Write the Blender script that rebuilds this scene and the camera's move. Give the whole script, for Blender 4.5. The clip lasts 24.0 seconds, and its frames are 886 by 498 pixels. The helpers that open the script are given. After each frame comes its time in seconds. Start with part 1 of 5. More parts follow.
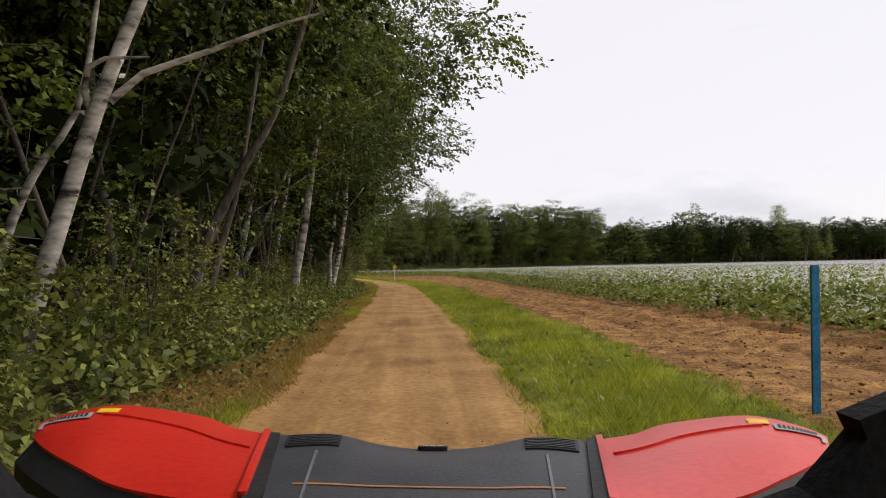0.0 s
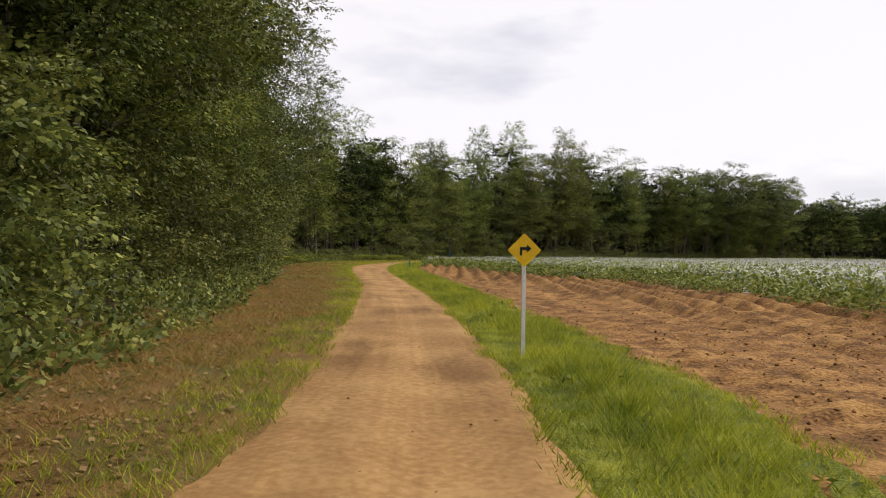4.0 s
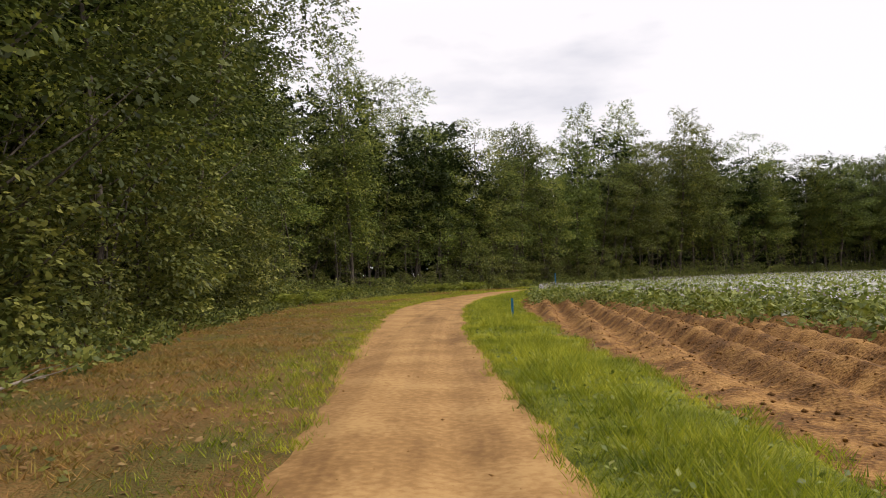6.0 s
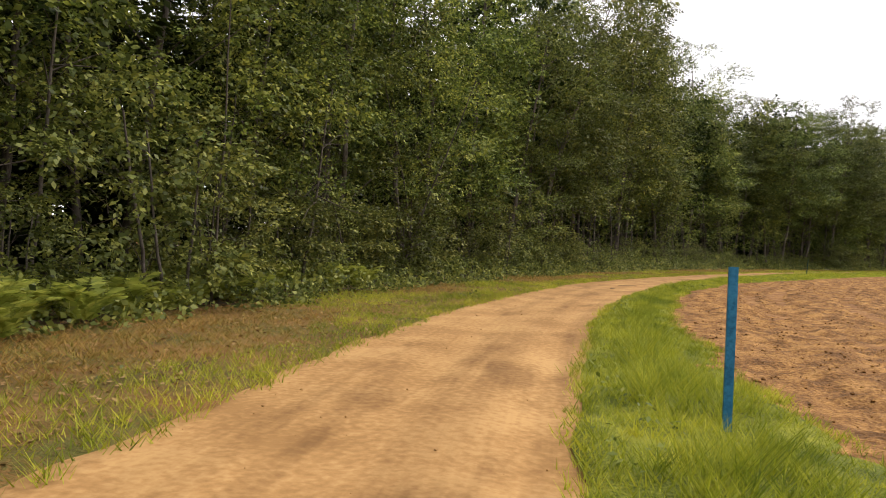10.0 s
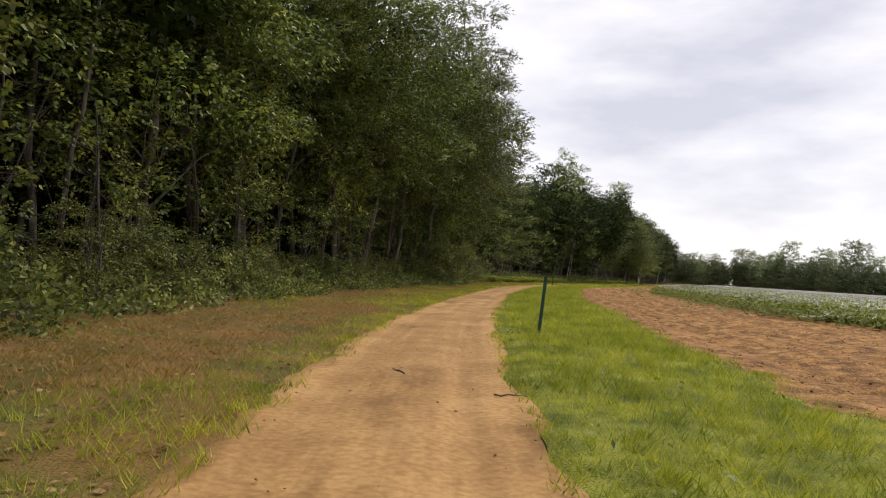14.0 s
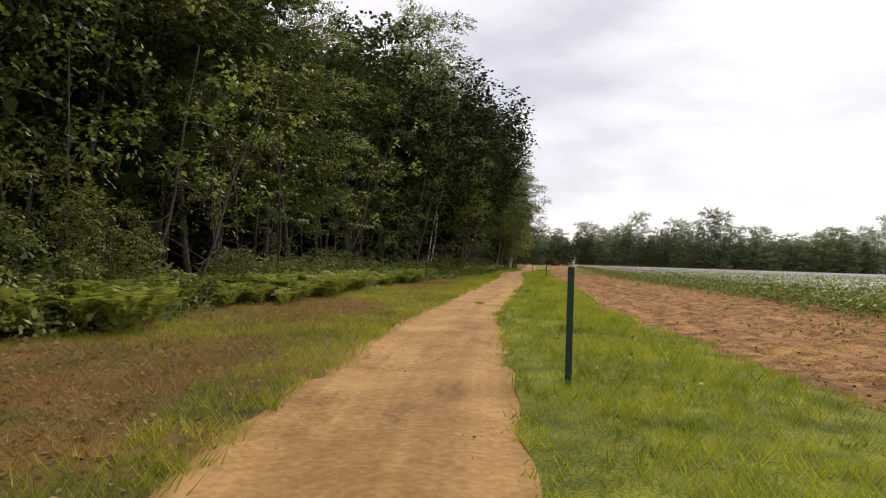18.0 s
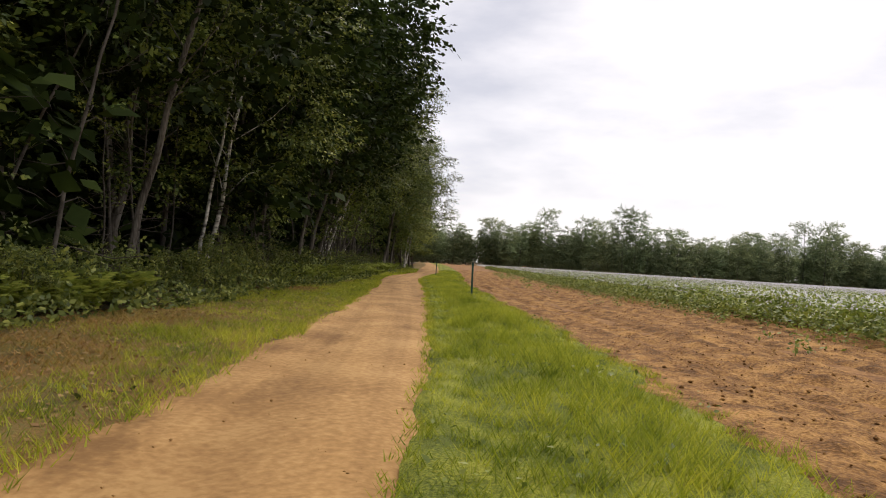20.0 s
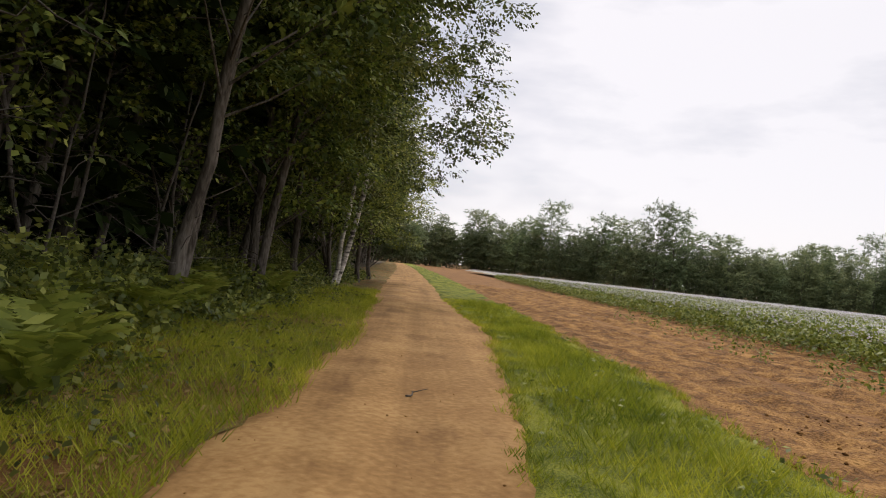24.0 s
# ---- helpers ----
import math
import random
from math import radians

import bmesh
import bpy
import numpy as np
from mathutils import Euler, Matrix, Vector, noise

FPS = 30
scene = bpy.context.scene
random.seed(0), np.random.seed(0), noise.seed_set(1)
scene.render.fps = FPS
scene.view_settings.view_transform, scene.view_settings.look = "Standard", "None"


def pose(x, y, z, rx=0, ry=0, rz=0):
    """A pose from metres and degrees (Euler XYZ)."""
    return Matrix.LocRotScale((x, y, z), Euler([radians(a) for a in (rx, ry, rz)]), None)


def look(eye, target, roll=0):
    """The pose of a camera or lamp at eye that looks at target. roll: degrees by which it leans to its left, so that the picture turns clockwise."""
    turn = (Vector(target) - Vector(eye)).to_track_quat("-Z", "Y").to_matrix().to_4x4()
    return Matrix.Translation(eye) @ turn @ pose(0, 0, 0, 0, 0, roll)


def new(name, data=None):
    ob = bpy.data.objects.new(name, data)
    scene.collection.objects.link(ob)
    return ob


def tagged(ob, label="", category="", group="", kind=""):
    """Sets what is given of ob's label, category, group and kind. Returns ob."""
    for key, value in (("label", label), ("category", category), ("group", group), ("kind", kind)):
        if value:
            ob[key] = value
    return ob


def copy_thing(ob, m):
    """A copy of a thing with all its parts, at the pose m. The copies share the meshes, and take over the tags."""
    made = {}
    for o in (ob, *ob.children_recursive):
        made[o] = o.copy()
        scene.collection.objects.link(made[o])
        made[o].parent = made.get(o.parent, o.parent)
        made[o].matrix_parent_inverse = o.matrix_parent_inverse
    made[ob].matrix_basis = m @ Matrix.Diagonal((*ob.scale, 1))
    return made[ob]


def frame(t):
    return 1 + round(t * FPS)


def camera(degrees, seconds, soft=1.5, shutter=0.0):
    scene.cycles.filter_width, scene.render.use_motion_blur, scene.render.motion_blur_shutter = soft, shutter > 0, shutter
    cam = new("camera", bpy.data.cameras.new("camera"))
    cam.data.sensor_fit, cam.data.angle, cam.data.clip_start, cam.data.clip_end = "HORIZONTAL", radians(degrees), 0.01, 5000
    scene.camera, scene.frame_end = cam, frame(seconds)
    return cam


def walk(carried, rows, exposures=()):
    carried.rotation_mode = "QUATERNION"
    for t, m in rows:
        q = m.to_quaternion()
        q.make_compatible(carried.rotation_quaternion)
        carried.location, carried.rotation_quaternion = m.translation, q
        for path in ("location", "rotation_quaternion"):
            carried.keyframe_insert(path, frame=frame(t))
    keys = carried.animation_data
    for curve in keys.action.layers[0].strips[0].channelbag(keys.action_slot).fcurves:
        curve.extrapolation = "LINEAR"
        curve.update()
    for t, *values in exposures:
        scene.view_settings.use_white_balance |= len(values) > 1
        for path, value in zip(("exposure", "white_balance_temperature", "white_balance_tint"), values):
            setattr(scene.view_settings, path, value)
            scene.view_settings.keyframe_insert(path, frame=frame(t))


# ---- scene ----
# ---- the track: one knot for each second of the drive, metres ----
KNOTS = [
    (0.0, 0.0), (-4.85, 15.29), (-9.74, 29.63), (-14.4, 42.54), (-19.68, 55.53), (-25.88, 67.85),
    (-32.4, 79.22), (-38.63, 89.82), (-44.47, 100.53), (-49.84, 112.47), (-53.41, 125.33), (-54.53, 139.01),
    (-53.59, 151.78), (-50.7, 162.89), (-45.81, 176.46), (-38.85, 191.85), (-30.69, 206.55), (-21.91, 220.71),
    (-12.79, 233.69), (-2.37, 245.64), (8.54, 256.15), (17.88, 265.56), (27.7, 275.99), (38.16, 287.07),
    (49.34, 297.66),
]
LEAD, TAIL = 5, 22
_k = np.array(KNOTS, float)
_h0, _h1 = _k[1] - _k[0], _k[-1] - _k[-2]
KN = np.vstack([[_k[0] + _h0 * i for i in range(-LEAD, 0)], _k,
                [_k[-1] + _h1 / np.linalg.norm(_h1) * 9.0 * i + np.array([-_h1[1], _h1[0]]) / np.linalg.norm(_h1) * 0.01 * i * i for i in range(1, TAIL + 1)]])


def track(u, d=0.0):
    """Plan positions at knot numbers u and offsets d (metres to the right of the drive line)."""
    u, d = np.broadcast_arrays(np.asarray(u, float), np.asarray(d, float))
    v = np.clip(u + LEAD, 0, len(KN) - 1.0001)
    i = v.astype(int)
    f = (v - i)[..., None]
    g = lambda j: KN[np.clip(j, 0, len(KN) - 1)]
    a, b, c, e = g(i - 1), g(i), g(i + 1), g(i + 2)
    p = 0.5 * (2 * b + (c - a) * f + (2 * a - 5 * b + 4 * c - e) * f ** 2 + (3 * b - 3 * c + e - a) * f ** 3)
    t = 0.5 * ((c - a) + 2 * (2 * a - 5 * b + 4 * c - e) * f + 3 * (3 * b - 3 * c + e - a) * f ** 2)
    t = t / np.linalg.norm(t, axis=-1, keepdims=True)
    return p + np.stack([t[..., 1], -t[..., 0]], -1) * d[..., None]


_uu = np.linspace(-LEAD, 24 + TAIL, 4001)
_ss = np.concatenate([[0], np.cumsum(np.linalg.norm(np.diff(track(_uu), axis=0), axis=1))])
S0, SN = _ss[0], _ss[-1]
arc = lambda u: np.interp(u, _uu, _ss)
knot = lambda s: np.interp(s, _ss, _uu)


# ---- camera and walk ----
cam = camera(64.09, 24.0, soft=1.0, shutter=0.0)
PATH = [
    (0.0, 0.00, 0.00, 1.410, 15.23, 1.39, 1.06),
    (0.5, -2.30, 7.66, 1.389, 16.69, 1.28, 0.73),
    (1.0, -4.79, 15.25, 1.400, 17.55, 1.38, -1.07),
    (1.5, -7.46, 22.99, 1.369, 18.29, 0.45, 0.52),
    (2.0, -9.79, 29.90, 1.406, 19.28, 0.32, 2.51),
    (2.5, -11.99, 36.07, 1.490, 20.31, 0.59, 2.92),
    (4.5, -22.59, 61.94, 1.384, 25.82, 0.04, -2.59),
    (5.0, -25.89, 67.98, 1.383, 27.45, 0.46, -3.48),
    (5.5, -29.15, 73.67, 1.342, 28.80, 1.14, -1.61),
    (6.0, -32.41, 79.36, 1.384, 30.14, 2.17, 1.64),
    (6.5, -35.65, 84.65, 1.320, 30.64, 0.70, -0.50),
    (7.0, -38.56, 89.74, 1.342, 30.31, 1.15, -0.15),
    (7.5, -41.72, 95.09, 1.429, 30.14, 1.00, 0.10),
    (8.0, -44.44, 100.23, 1.394, 29.13, 0.84, -0.93),
    (8.5, -47.28, 106.26, 1.409, 26.69, 1.22, -2.60),
    (9.0, -50.05, 112.43, 1.370, 23.30, 1.06, -2.80),
    (9.5, -52.26, 118.68, 1.468, 18.68, 0.24, -2.09),
    (10.0, -53.56, 125.58, 1.454, 13.54, -0.43, -2.28),
    (10.5, -54.49, 131.63, 1.340, 7.43, -0.34, -4.80),
    (11.0, -54.70, 139.26, 1.453, 1.39, -0.14, -6.00),
    (11.5, -54.49, 146.12, 1.362, -4.63, 0.38, -7.40),
    (13.5, -48.71, 168.82, 1.402, -20.12, 1.47, -3.46),
    (14.0, -46.05, 176.27, 1.436, -23.03, 1.44, -3.53),
    (14.5, -42.73, 184.21, 1.379, -26.49, 1.50, -3.97),
    (15.0, -38.97, 192.08, 1.395, -30.00, 1.65, -5.42),
    (15.5, -34.89, 199.30, 1.408, -31.86, 1.57, -0.94),
    (16.0, -30.81, 206.54, 1.420, -32.64, 1.36, -1.76),
    (16.5, -26.39, 213.82, 1.394, -34.05, 1.24, -0.24),
    (17.0, -21.88, 220.84, 1.386, -35.49, 0.99, -0.49),
    (17.5, -17.45, 227.50, 1.407, -36.37, 0.83, -0.10),
    (18.0, -12.93, 233.78, 1.407, -37.92, 0.78, -1.82),
    (18.5, -8.03, 239.81, 1.391, -40.12, 0.82, -4.02),
    (19.0, -2.61, 245.83, 1.371, -43.14, 0.87, -1.14),
    (19.5, 3.53, 251.33, 1.381, -45.44, 0.98, -2.11),
    (21.5, 22.50, 270.40, 1.354, -44.87, 0.76, -6.39),
    (22.0, 27.75, 275.96, 1.403, -44.28, 1.19, -0.71),
    (22.5, 32.84, 281.58, 1.355, -44.18, 0.85, -2.14),
    (23.0, 38.09, 287.14, 1.389, -44.57, 0.94, -2.58),
    (23.5, 43.51, 292.53, 1.400, -46.27, 1.50, -3.75),
    (24.0, 49.34, 297.66, 1.411, -48.67, 1.11, -6.44),
]
walk(cam, [(t, pose(x, y, z, 90 + pitch, roll, yaw)) for t, x, y, z, yaw, pitch, roll in PATH],
     [(0.0, -0.27, 6600, 19), (2.5, -0.23, 6600, 19), (5.0, -0.15, 6700, 20), (8.5, 0.05, 6800, 20), (9.5, 0.2, 6800, 21), (11.5, 0.15, 6700, 20), (14.0, -0.14, 6600, 19), (19.0, -0.15, 6700, 19), (23.0, -0.18, 6650, 19), (24.0, -0.28, 6650, 19)])

# ---- sky and sun ----
world = bpy.data.worlds.new("sky")
scene.world = world
world.use_nodes = True
wn, wl = world.node_tree.nodes, world.node_tree.links
wn.clear()
w_out, w_bg = wn.new("ShaderNodeOutputWorld"), wn.new("ShaderNodeBackground")
w_sky = wn.new("ShaderNodeTexSky")
w_sky.sky_type, w_sky.sun_disc = "NISHITA", False
w_sky.sun_elevation, w_sky.sun_rotation = radians(46), radians(58)
w_co, w_map = wn.new("ShaderNodeTexCoord"), wn.new("ShaderNodeMapping")
w_map.inputs["Scale"].default_value = (1.3, 1.3, 4.2)
w_noise, w_ramp = wn.new("ShaderNodeTexNoise"), wn.new("ShaderNodeValToRGB")
w_noise.inputs["Scale"].default_value, w_noise.inputs["Detail"].default_value = 1.7, 7.0
w_noise.inputs["Roughness"].default_value = 0.52
w_ramp.color_ramp.elements[0].position, w_ramp.color_ramp.elements[0].color = 0.30, (7.6, 8.2, 8.9, 1)
w_ramp.color_ramp.elements[1].position, w_ramp.color_ramp.elements[1].color = 0.48, (11.8, 12.2, 12.2, 1)
w_mix = wn.new("ShaderNodeMixRGB")
w_mix.inputs["Fac"].default_value = 0.86
wl.new(w_co.outputs["Generated"], w_map.inputs["Vector"])
wl.new(w_map.outputs["Vector"], w_noise.inputs["Vector"])
wl.new(w_noise.outputs["Fac"], w_ramp.inputs["Fac"])
wl.new(w_sky.outputs["Color"], w_mix.inputs["Color1"])
wl.new(w_ramp.outputs["Color"], w_mix.inputs["Color2"])
w_sep, w_up, w_mul = wn.new("ShaderNodeSeparateXYZ"), wn.new("ShaderNodeMapRange"), wn.new("ShaderNodeVectorMath")
w_up.inputs["From Min"].default_value, w_up.inputs["From Max"].default_value = 0.35, 1.0      # an overcast sky is brighter overhead
w_up.inputs["To Min"].default_value, w_up.inputs["To Max"].default_value = 1.0, 1.7
w_mul.operation = "SCALE"
wl.new(w_co.outputs["Generated"], w_sep.inputs["Vector"])
wl.new(w_sep.outputs["Z"], w_up.inputs["Value"])
wl.new(w_mix.outputs["Color"], w_mul.inputs[0])
wl.new(w_up.outputs["Result"], w_mul.inputs["Scale"])
wl.new(w_mul.outputs["Vector"], w_bg.inputs["Color"])
w_bg.inputs["Strength"].default_value = 0.1
wl.new(w_bg.outputs["Background"], w_out.inputs["Surface"])

sun = new("sun", bpy.data.lights.new("sun", "SUN"))
sun.data.energy, sun.data.angle, sun.data.color = 2.4, radians(18), (1.0, 0.94, 0.84)
sun.matrix_world = look((80, 50, 100), (0, 0, 0))

# ---- materials ----


def surface(name, cols, scale=1.0, rough=0.9, bump=0.4, fine=30.0, spec=0.2, metal=0.0, islands=0.0, tint=0.0, through_light=0.0, streak=None, stains=None):
    """Noise-mixed material. cols: colours from low to high noise. islands: how much single pieces vary; tint: how much objects vary."""
    m = bpy.data.materials.new(name)
    m.use_nodes = True
    n, l = m.node_tree.nodes, m.node_tree.links
    b = n["Principled BSDF"]
    out = n["Material Output"]
    co = n.new("ShaderNodeTexCoord")
    src = co.outputs["Object"]
    if streak:
        mp = n.new("ShaderNodeMapping")
        mp.inputs["Scale"].default_value = streak
        l.new(src, mp.inputs["Vector"])
        src = mp.outputs["Vector"]
    big, small = n.new("ShaderNodeTexNoise"), n.new("ShaderNodeTexNoise")
    big.inputs["Scale"].default_value, big.inputs["Detail"].default_value = scale, 6
    small.inputs["Scale"].default_value, small.inputs["Detail"].default_value = fine, 4
    l.new(src, big.inputs["Vector"]), l.new(src, small.inputs["Vector"])
    mix = n.new("ShaderNodeMath")
    mix.operation = "MULTIPLY_ADD"
    mix.inputs[1].default_value, mix.inputs[2].default_value = 0.45, 0.0
    l.new(small.outputs["Fac"], mix.inputs[0])
    add = n.new("ShaderNodeMath")
    add.operation = "MULTIPLY_ADD"
    add.inputs[1].default_value = 0.55
    l.new(big.outputs["Fac"], add.inputs[0]), l.new(mix.outputs[0], add.inputs[2])
    fac = add.outputs[0]
    geo = n.new("ShaderNodeNewGeometry")
    if islands:
        a2 = n.new("ShaderNodeMath")
        a2.operation = "MULTIPLY_ADD"
        a2.inputs[1].default_value = islands
        l.new(geo.outputs["Random Per Island"], a2.inputs[0]), l.new(fac, a2.inputs[2])
        a3 = n.new("ShaderNodeMath")
        a3.operation = "SUBTRACT"
        a3.inputs[1].default_value = islands / 2
        l.new(a2.outputs[0], a3.inputs[0])
        fac = a3.outputs[0]
    ramp = n.new("ShaderNodeValToRGB")
    while len(ramp.color_ramp.elements) < len(cols):
        ramp.color_ramp.elements.new(0.5)
    lo, hi = (0.40, 0.60) if not islands else (0.5 - 0.08 - islands / 2.4, 0.5 + 0.08 + islands / 2.4)
    for i, c in enumerate(cols):
        ramp.color_ramp.elements[i].position = lo + (hi - lo) * i / max(1, len(cols) - 1)
        ramp.color_ramp.elements[i].color = (*c, 1)
    l.new(fac, ramp.inputs["Fac"])
    colour = ramp.outputs["Color"]
    if tint:
        info, hs = n.new("ShaderNodeObjectInfo"), n.new("ShaderNodeHueSaturation")
        for k, (sock, amp, mid) in enumerate((("Hue", 0.03 * tint, 0.5), ("Value", 0.7 * tint, 1.0))):
            mr = n.new("ShaderNodeMapRange")
            mr.inputs["To Min"].default_value, mr.inputs["To Max"].default_value = mid - amp / 2, mid + amp / 2
            if k:
                fr = n.new("ShaderNodeMath")
                fr.operation = "FRACT"
                ml = n.new("ShaderNodeMath")
                ml.operation = "MULTIPLY"
                ml.inputs[1].default_value = 7.31
                l.new(info.outputs["Random"], ml.inputs[0]), l.new(ml.outputs[0], fr.inputs[0]), l.new(fr.outputs[0], mr.inputs["Value"])
            else:
                l.new(info.outputs["Random"], mr.inputs["Value"])
            l.new(mr.outputs["Result"], hs.inputs[sock])
        l.new(colour, hs.inputs["Color"])
        colour = hs.outputs["Color"]
    for stain in ([stains] if isinstance(stains, tuple) else stains or ()):
        um, sn, sr, sm = n.new("ShaderNodeMapping"), n.new("ShaderNodeTexNoise"), n.new("ShaderNodeValToRGB"), n.new("ShaderNodeMixRGB")
        um.inputs["Scale"].default_value = (stain[0], stain[1], 1)
        sn.inputs["Scale"].default_value, sn.inputs["Detail"].default_value, sn.inputs["Roughness"].default_value = 1.0, 5, 0.6
        lo_end, hi_end = stain[3:5] if len(stain) > 3 else (0.36, 0.56)
        sr.color_ramp.elements[0].position, sr.color_ramp.elements[0].color = lo_end, (0.56, 0.50, 0.44, 1)
        sr.color_ramp.elements[1].position, sr.color_ramp.elements[1].color = hi_end, (1.08, 1.06, 1.04, 1)
        sm.blend_type = "MULTIPLY"
        sm.inputs["Fac"].default_value = stain[2]
        l.new(co.outputs["UV"], um.inputs["Vector"]), l.new(um.outputs["Vector"], sn.inputs["Vector"]), l.new(sn.outputs["Fac"], sr.inputs["Fac"])
        l.new(colour, sm.inputs["Color1"]), l.new(sr.outputs["Color"], sm.inputs["Color2"])
        colour = sm.outputs["Color"]
    l.new(colour, b.inputs["Base Color"])
    b.inputs["Roughness"].default_value, b.inputs["Metallic"].default_value = rough, metal
    b.inputs["Specular IOR Level"].default_value = spec
    if bump:
        bp = n.new("ShaderNodeBump")
        bp.inputs["Strength"].default_value, bp.inputs["Distance"].default_value = bump, 0.05
        l.new(add.outputs[0], bp.inputs["Height"]), l.new(bp.outputs["Normal"], b.inputs["Normal"])
    if through_light:
        tr, ms = n.new("ShaderNodeBsdfTranslucent"), n.new("ShaderNodeMixShader")
        ms.inputs["Fac"].default_value = through_light
        l.new(colour, tr.inputs["Color"])
        l.new(b.outputs["BSDF"], ms.inputs[1]), l.new(tr.outputs["BSDF"], ms.inputs[2])
        l.new(ms.outputs["Shader"], out.inputs["Surface"])
    return m


M_ROAD = surface("packed_sand", [(0.250, 0.141, 0.050), (0.318, 0.184, 0.068), (0.390, 0.240, 0.094)], 0.8, 0.95, 0.35, 13, stains=[(0.30, 0.95, 0.6, 0.36, 0.46), (0.05, 2.1, 0.42, 0.40, 0.58)])
M_SOIL = surface("field_soil", [(0.125, 0.058, 0.018), (0.20, 0.096, 0.030), (0.28, 0.146, 0.050)], 0.9, 0.95, 1.0, 11)
M_WORKED = surface("worked_soil", [(0.105, 0.050, 0.014), (0.225, 0.114, 0.034), (0.36, 0.200, 0.064)], 2.2, 0.95, 2.0, 21, stains=(0.12, 1.6, 0.7))
M_FLOOR = surface("forest_floor", [(0.03, 0.020, 0.011), (0.07, 0.048, 0.024), (0.05, 0.055, 0.018)], 0.6, 0.95, 0.7, 12)
M_VERGE = surface("mown_verge", [(0.215, 0.115, 0.036), (0.150, 0.098, 0.027), (0.095, 0.094, 0.021)], 0.8, 0.95, 1.5, 34, stains=(0.2, 1.3, 0.6))
M_TURF = surface("grass_roots", [(0.060, 0.080, 0.009), (0.135, 0.155, 0.016), (0.24, 0.245, 0.026)], 1.5, 0.95, 1.4, 40)
M_GRASS = surface("grass_blade", [(0.105, 0.150, 0.011), (0.275, 0.310, 0.022), (0.52, 0.50, 0.048)], 0.6, 0.6, 0, 3, 0.25, islands=0.22, through_light=0.42)
M_DRYGRASS = surface("dry_grass", [(0.40, 0.215, 0.066), (0.29, 0.195, 0.047), (0.19, 0.180, 0.031)], 0.5, 0.7, 0, 8, 0.2, islands=0.4, through_light=0.3)
M_LEAF = surface("tree_leaf", [(0.028, 0.042, 0.010), (0.118, 0.162, 0.031), (0.37, 0.40, 0.074)], 0.35, 0.55, 0, 1.7, 0.25, islands=0.28, tint=0.9, through_light=0.34)
# darker tree_leaf copy: crown shade put in the colour, also varies tone between trees
M_LEAF_SHADED = surface("shaded_edge_leaf", [(0.028, 0.041, 0.010), (0.082, 0.112, 0.024), (0.24, 0.265, 0.053)], 0.35, 0.55, 0, 1.7, 0.2, islands=0.28, tint=0.9, through_light=0.28)
# leaf darkened far below tree_leaf: the wood's inner shade is put into the colour
M_LEAF_DEEP_SHADE = surface("deep_shade_leaf", [(0.012, 0.021, 0.005), (0.025, 0.040, 0.008), (0.046, 0.068, 0.013)], 0.4, 0.7, 0, 1.7, 0.1, islands=0.3, tint=0.8, through_light=0.22)
M_BUSH = surface("bush_leaf", [(0.036, 0.050, 0.012), (0.118, 0.142, 0.031), (0.29, 0.295, 0.064)], 0.7, 0.55, 0, 2.0, 0.25, islands=0.35, tint=0.8, through_light=0.32)
M_FERN = surface("fern_frond", [(0.14, 0.180, 0.026), (0.25, 0.290, 0.045), (0.38, 0.40, 0.075)], 0.7, 0.6, 0, 6, 0.25, islands=0.5, through_light=0.48)
M_CROP = surface("potato_leaf", [(0.065, 0.092, 0.013), (0.155, 0.195, 0.028), (0.27, 0.29, 0.055)], 0.7, 0.55, 0, 6, 0.3, islands=0.5, through_light=0.3)
M_BLOOM = surface("potato_bloom", [(0.42, 0.37, 0.46), (0.52, 0.49, 0.54), (0.62, 0.61, 0.60)], 0.7, 0.7, 0, 6, 0.2, islands=0.3, through_light=0.2)
M_CANOPY = surface("crop_canopy", [(0.10, 0.13, 0.03), (0.26, 0.27, 0.21), (0.44, 0.42, 0.44)], 1.2, 0.8, 0.8, 5)
M_BARK = surface("bark", [(0.045, 0.036, 0.028), (0.10, 0.085, 0.068), (0.16, 0.14, 0.12)], 2.0, 0.95, 0.8, 18, streak=(1, 1, 0.25))
M_BIRCH = surface("birch_bark", [(0.050, 0.043, 0.038), (0.40, 0.37, 0.32), (0.64, 0.60, 0.54)], 2.0, 0.8, 0.8, 7, streak=(0.6, 0.6, 1.6))
# paler and bluer than tree_leaf: haze over the distance is put into the colour
M_FAR_HAZE = surface("hazed_distant_leaf", [(0.094, 0.128, 0.066), (0.162, 0.202, 0.094), (0.26, 0.295, 0.135)], 0.35, 0.6, 0, 1.3, 0.2, islands=0.25, tint=0.9, through_light=0.36)
M_TWIG = surface("twig", [(0.05, 0.042, 0.033), (0.11, 0.095, 0.078)], 3.0, 0.9, 0.3, 20)
M_DEADWOOD = surface("dead_wood", [(0.13, 0.105, 0.075), (0.22, 0.185, 0.14), (0.30, 0.26, 0.205)], 3.0, 0.9, 0.5, 25)
M_LITTER = surface("dead_leaf", [(0.16, 0.085, 0.034), (0.27, 0.160, 0.066), (0.38, 0.265, 0.115)], 2.0, 0.8, 0, 9, islands=0.6, through_light=0.3)
M_POST = surface("blue_paint", [(0.012, 0.10, 0.20), (0.02, 0.16, 0.30), (0.03, 0.20, 0.36)], 3.0, 0.5, 0.2, 40)
M_POST_GREEN = surface("dark_green_paint", [(0.02, 0.05, 0.04), (0.03, 0.08, 0.065)], 3.0, 0.6, 0.2, 40)
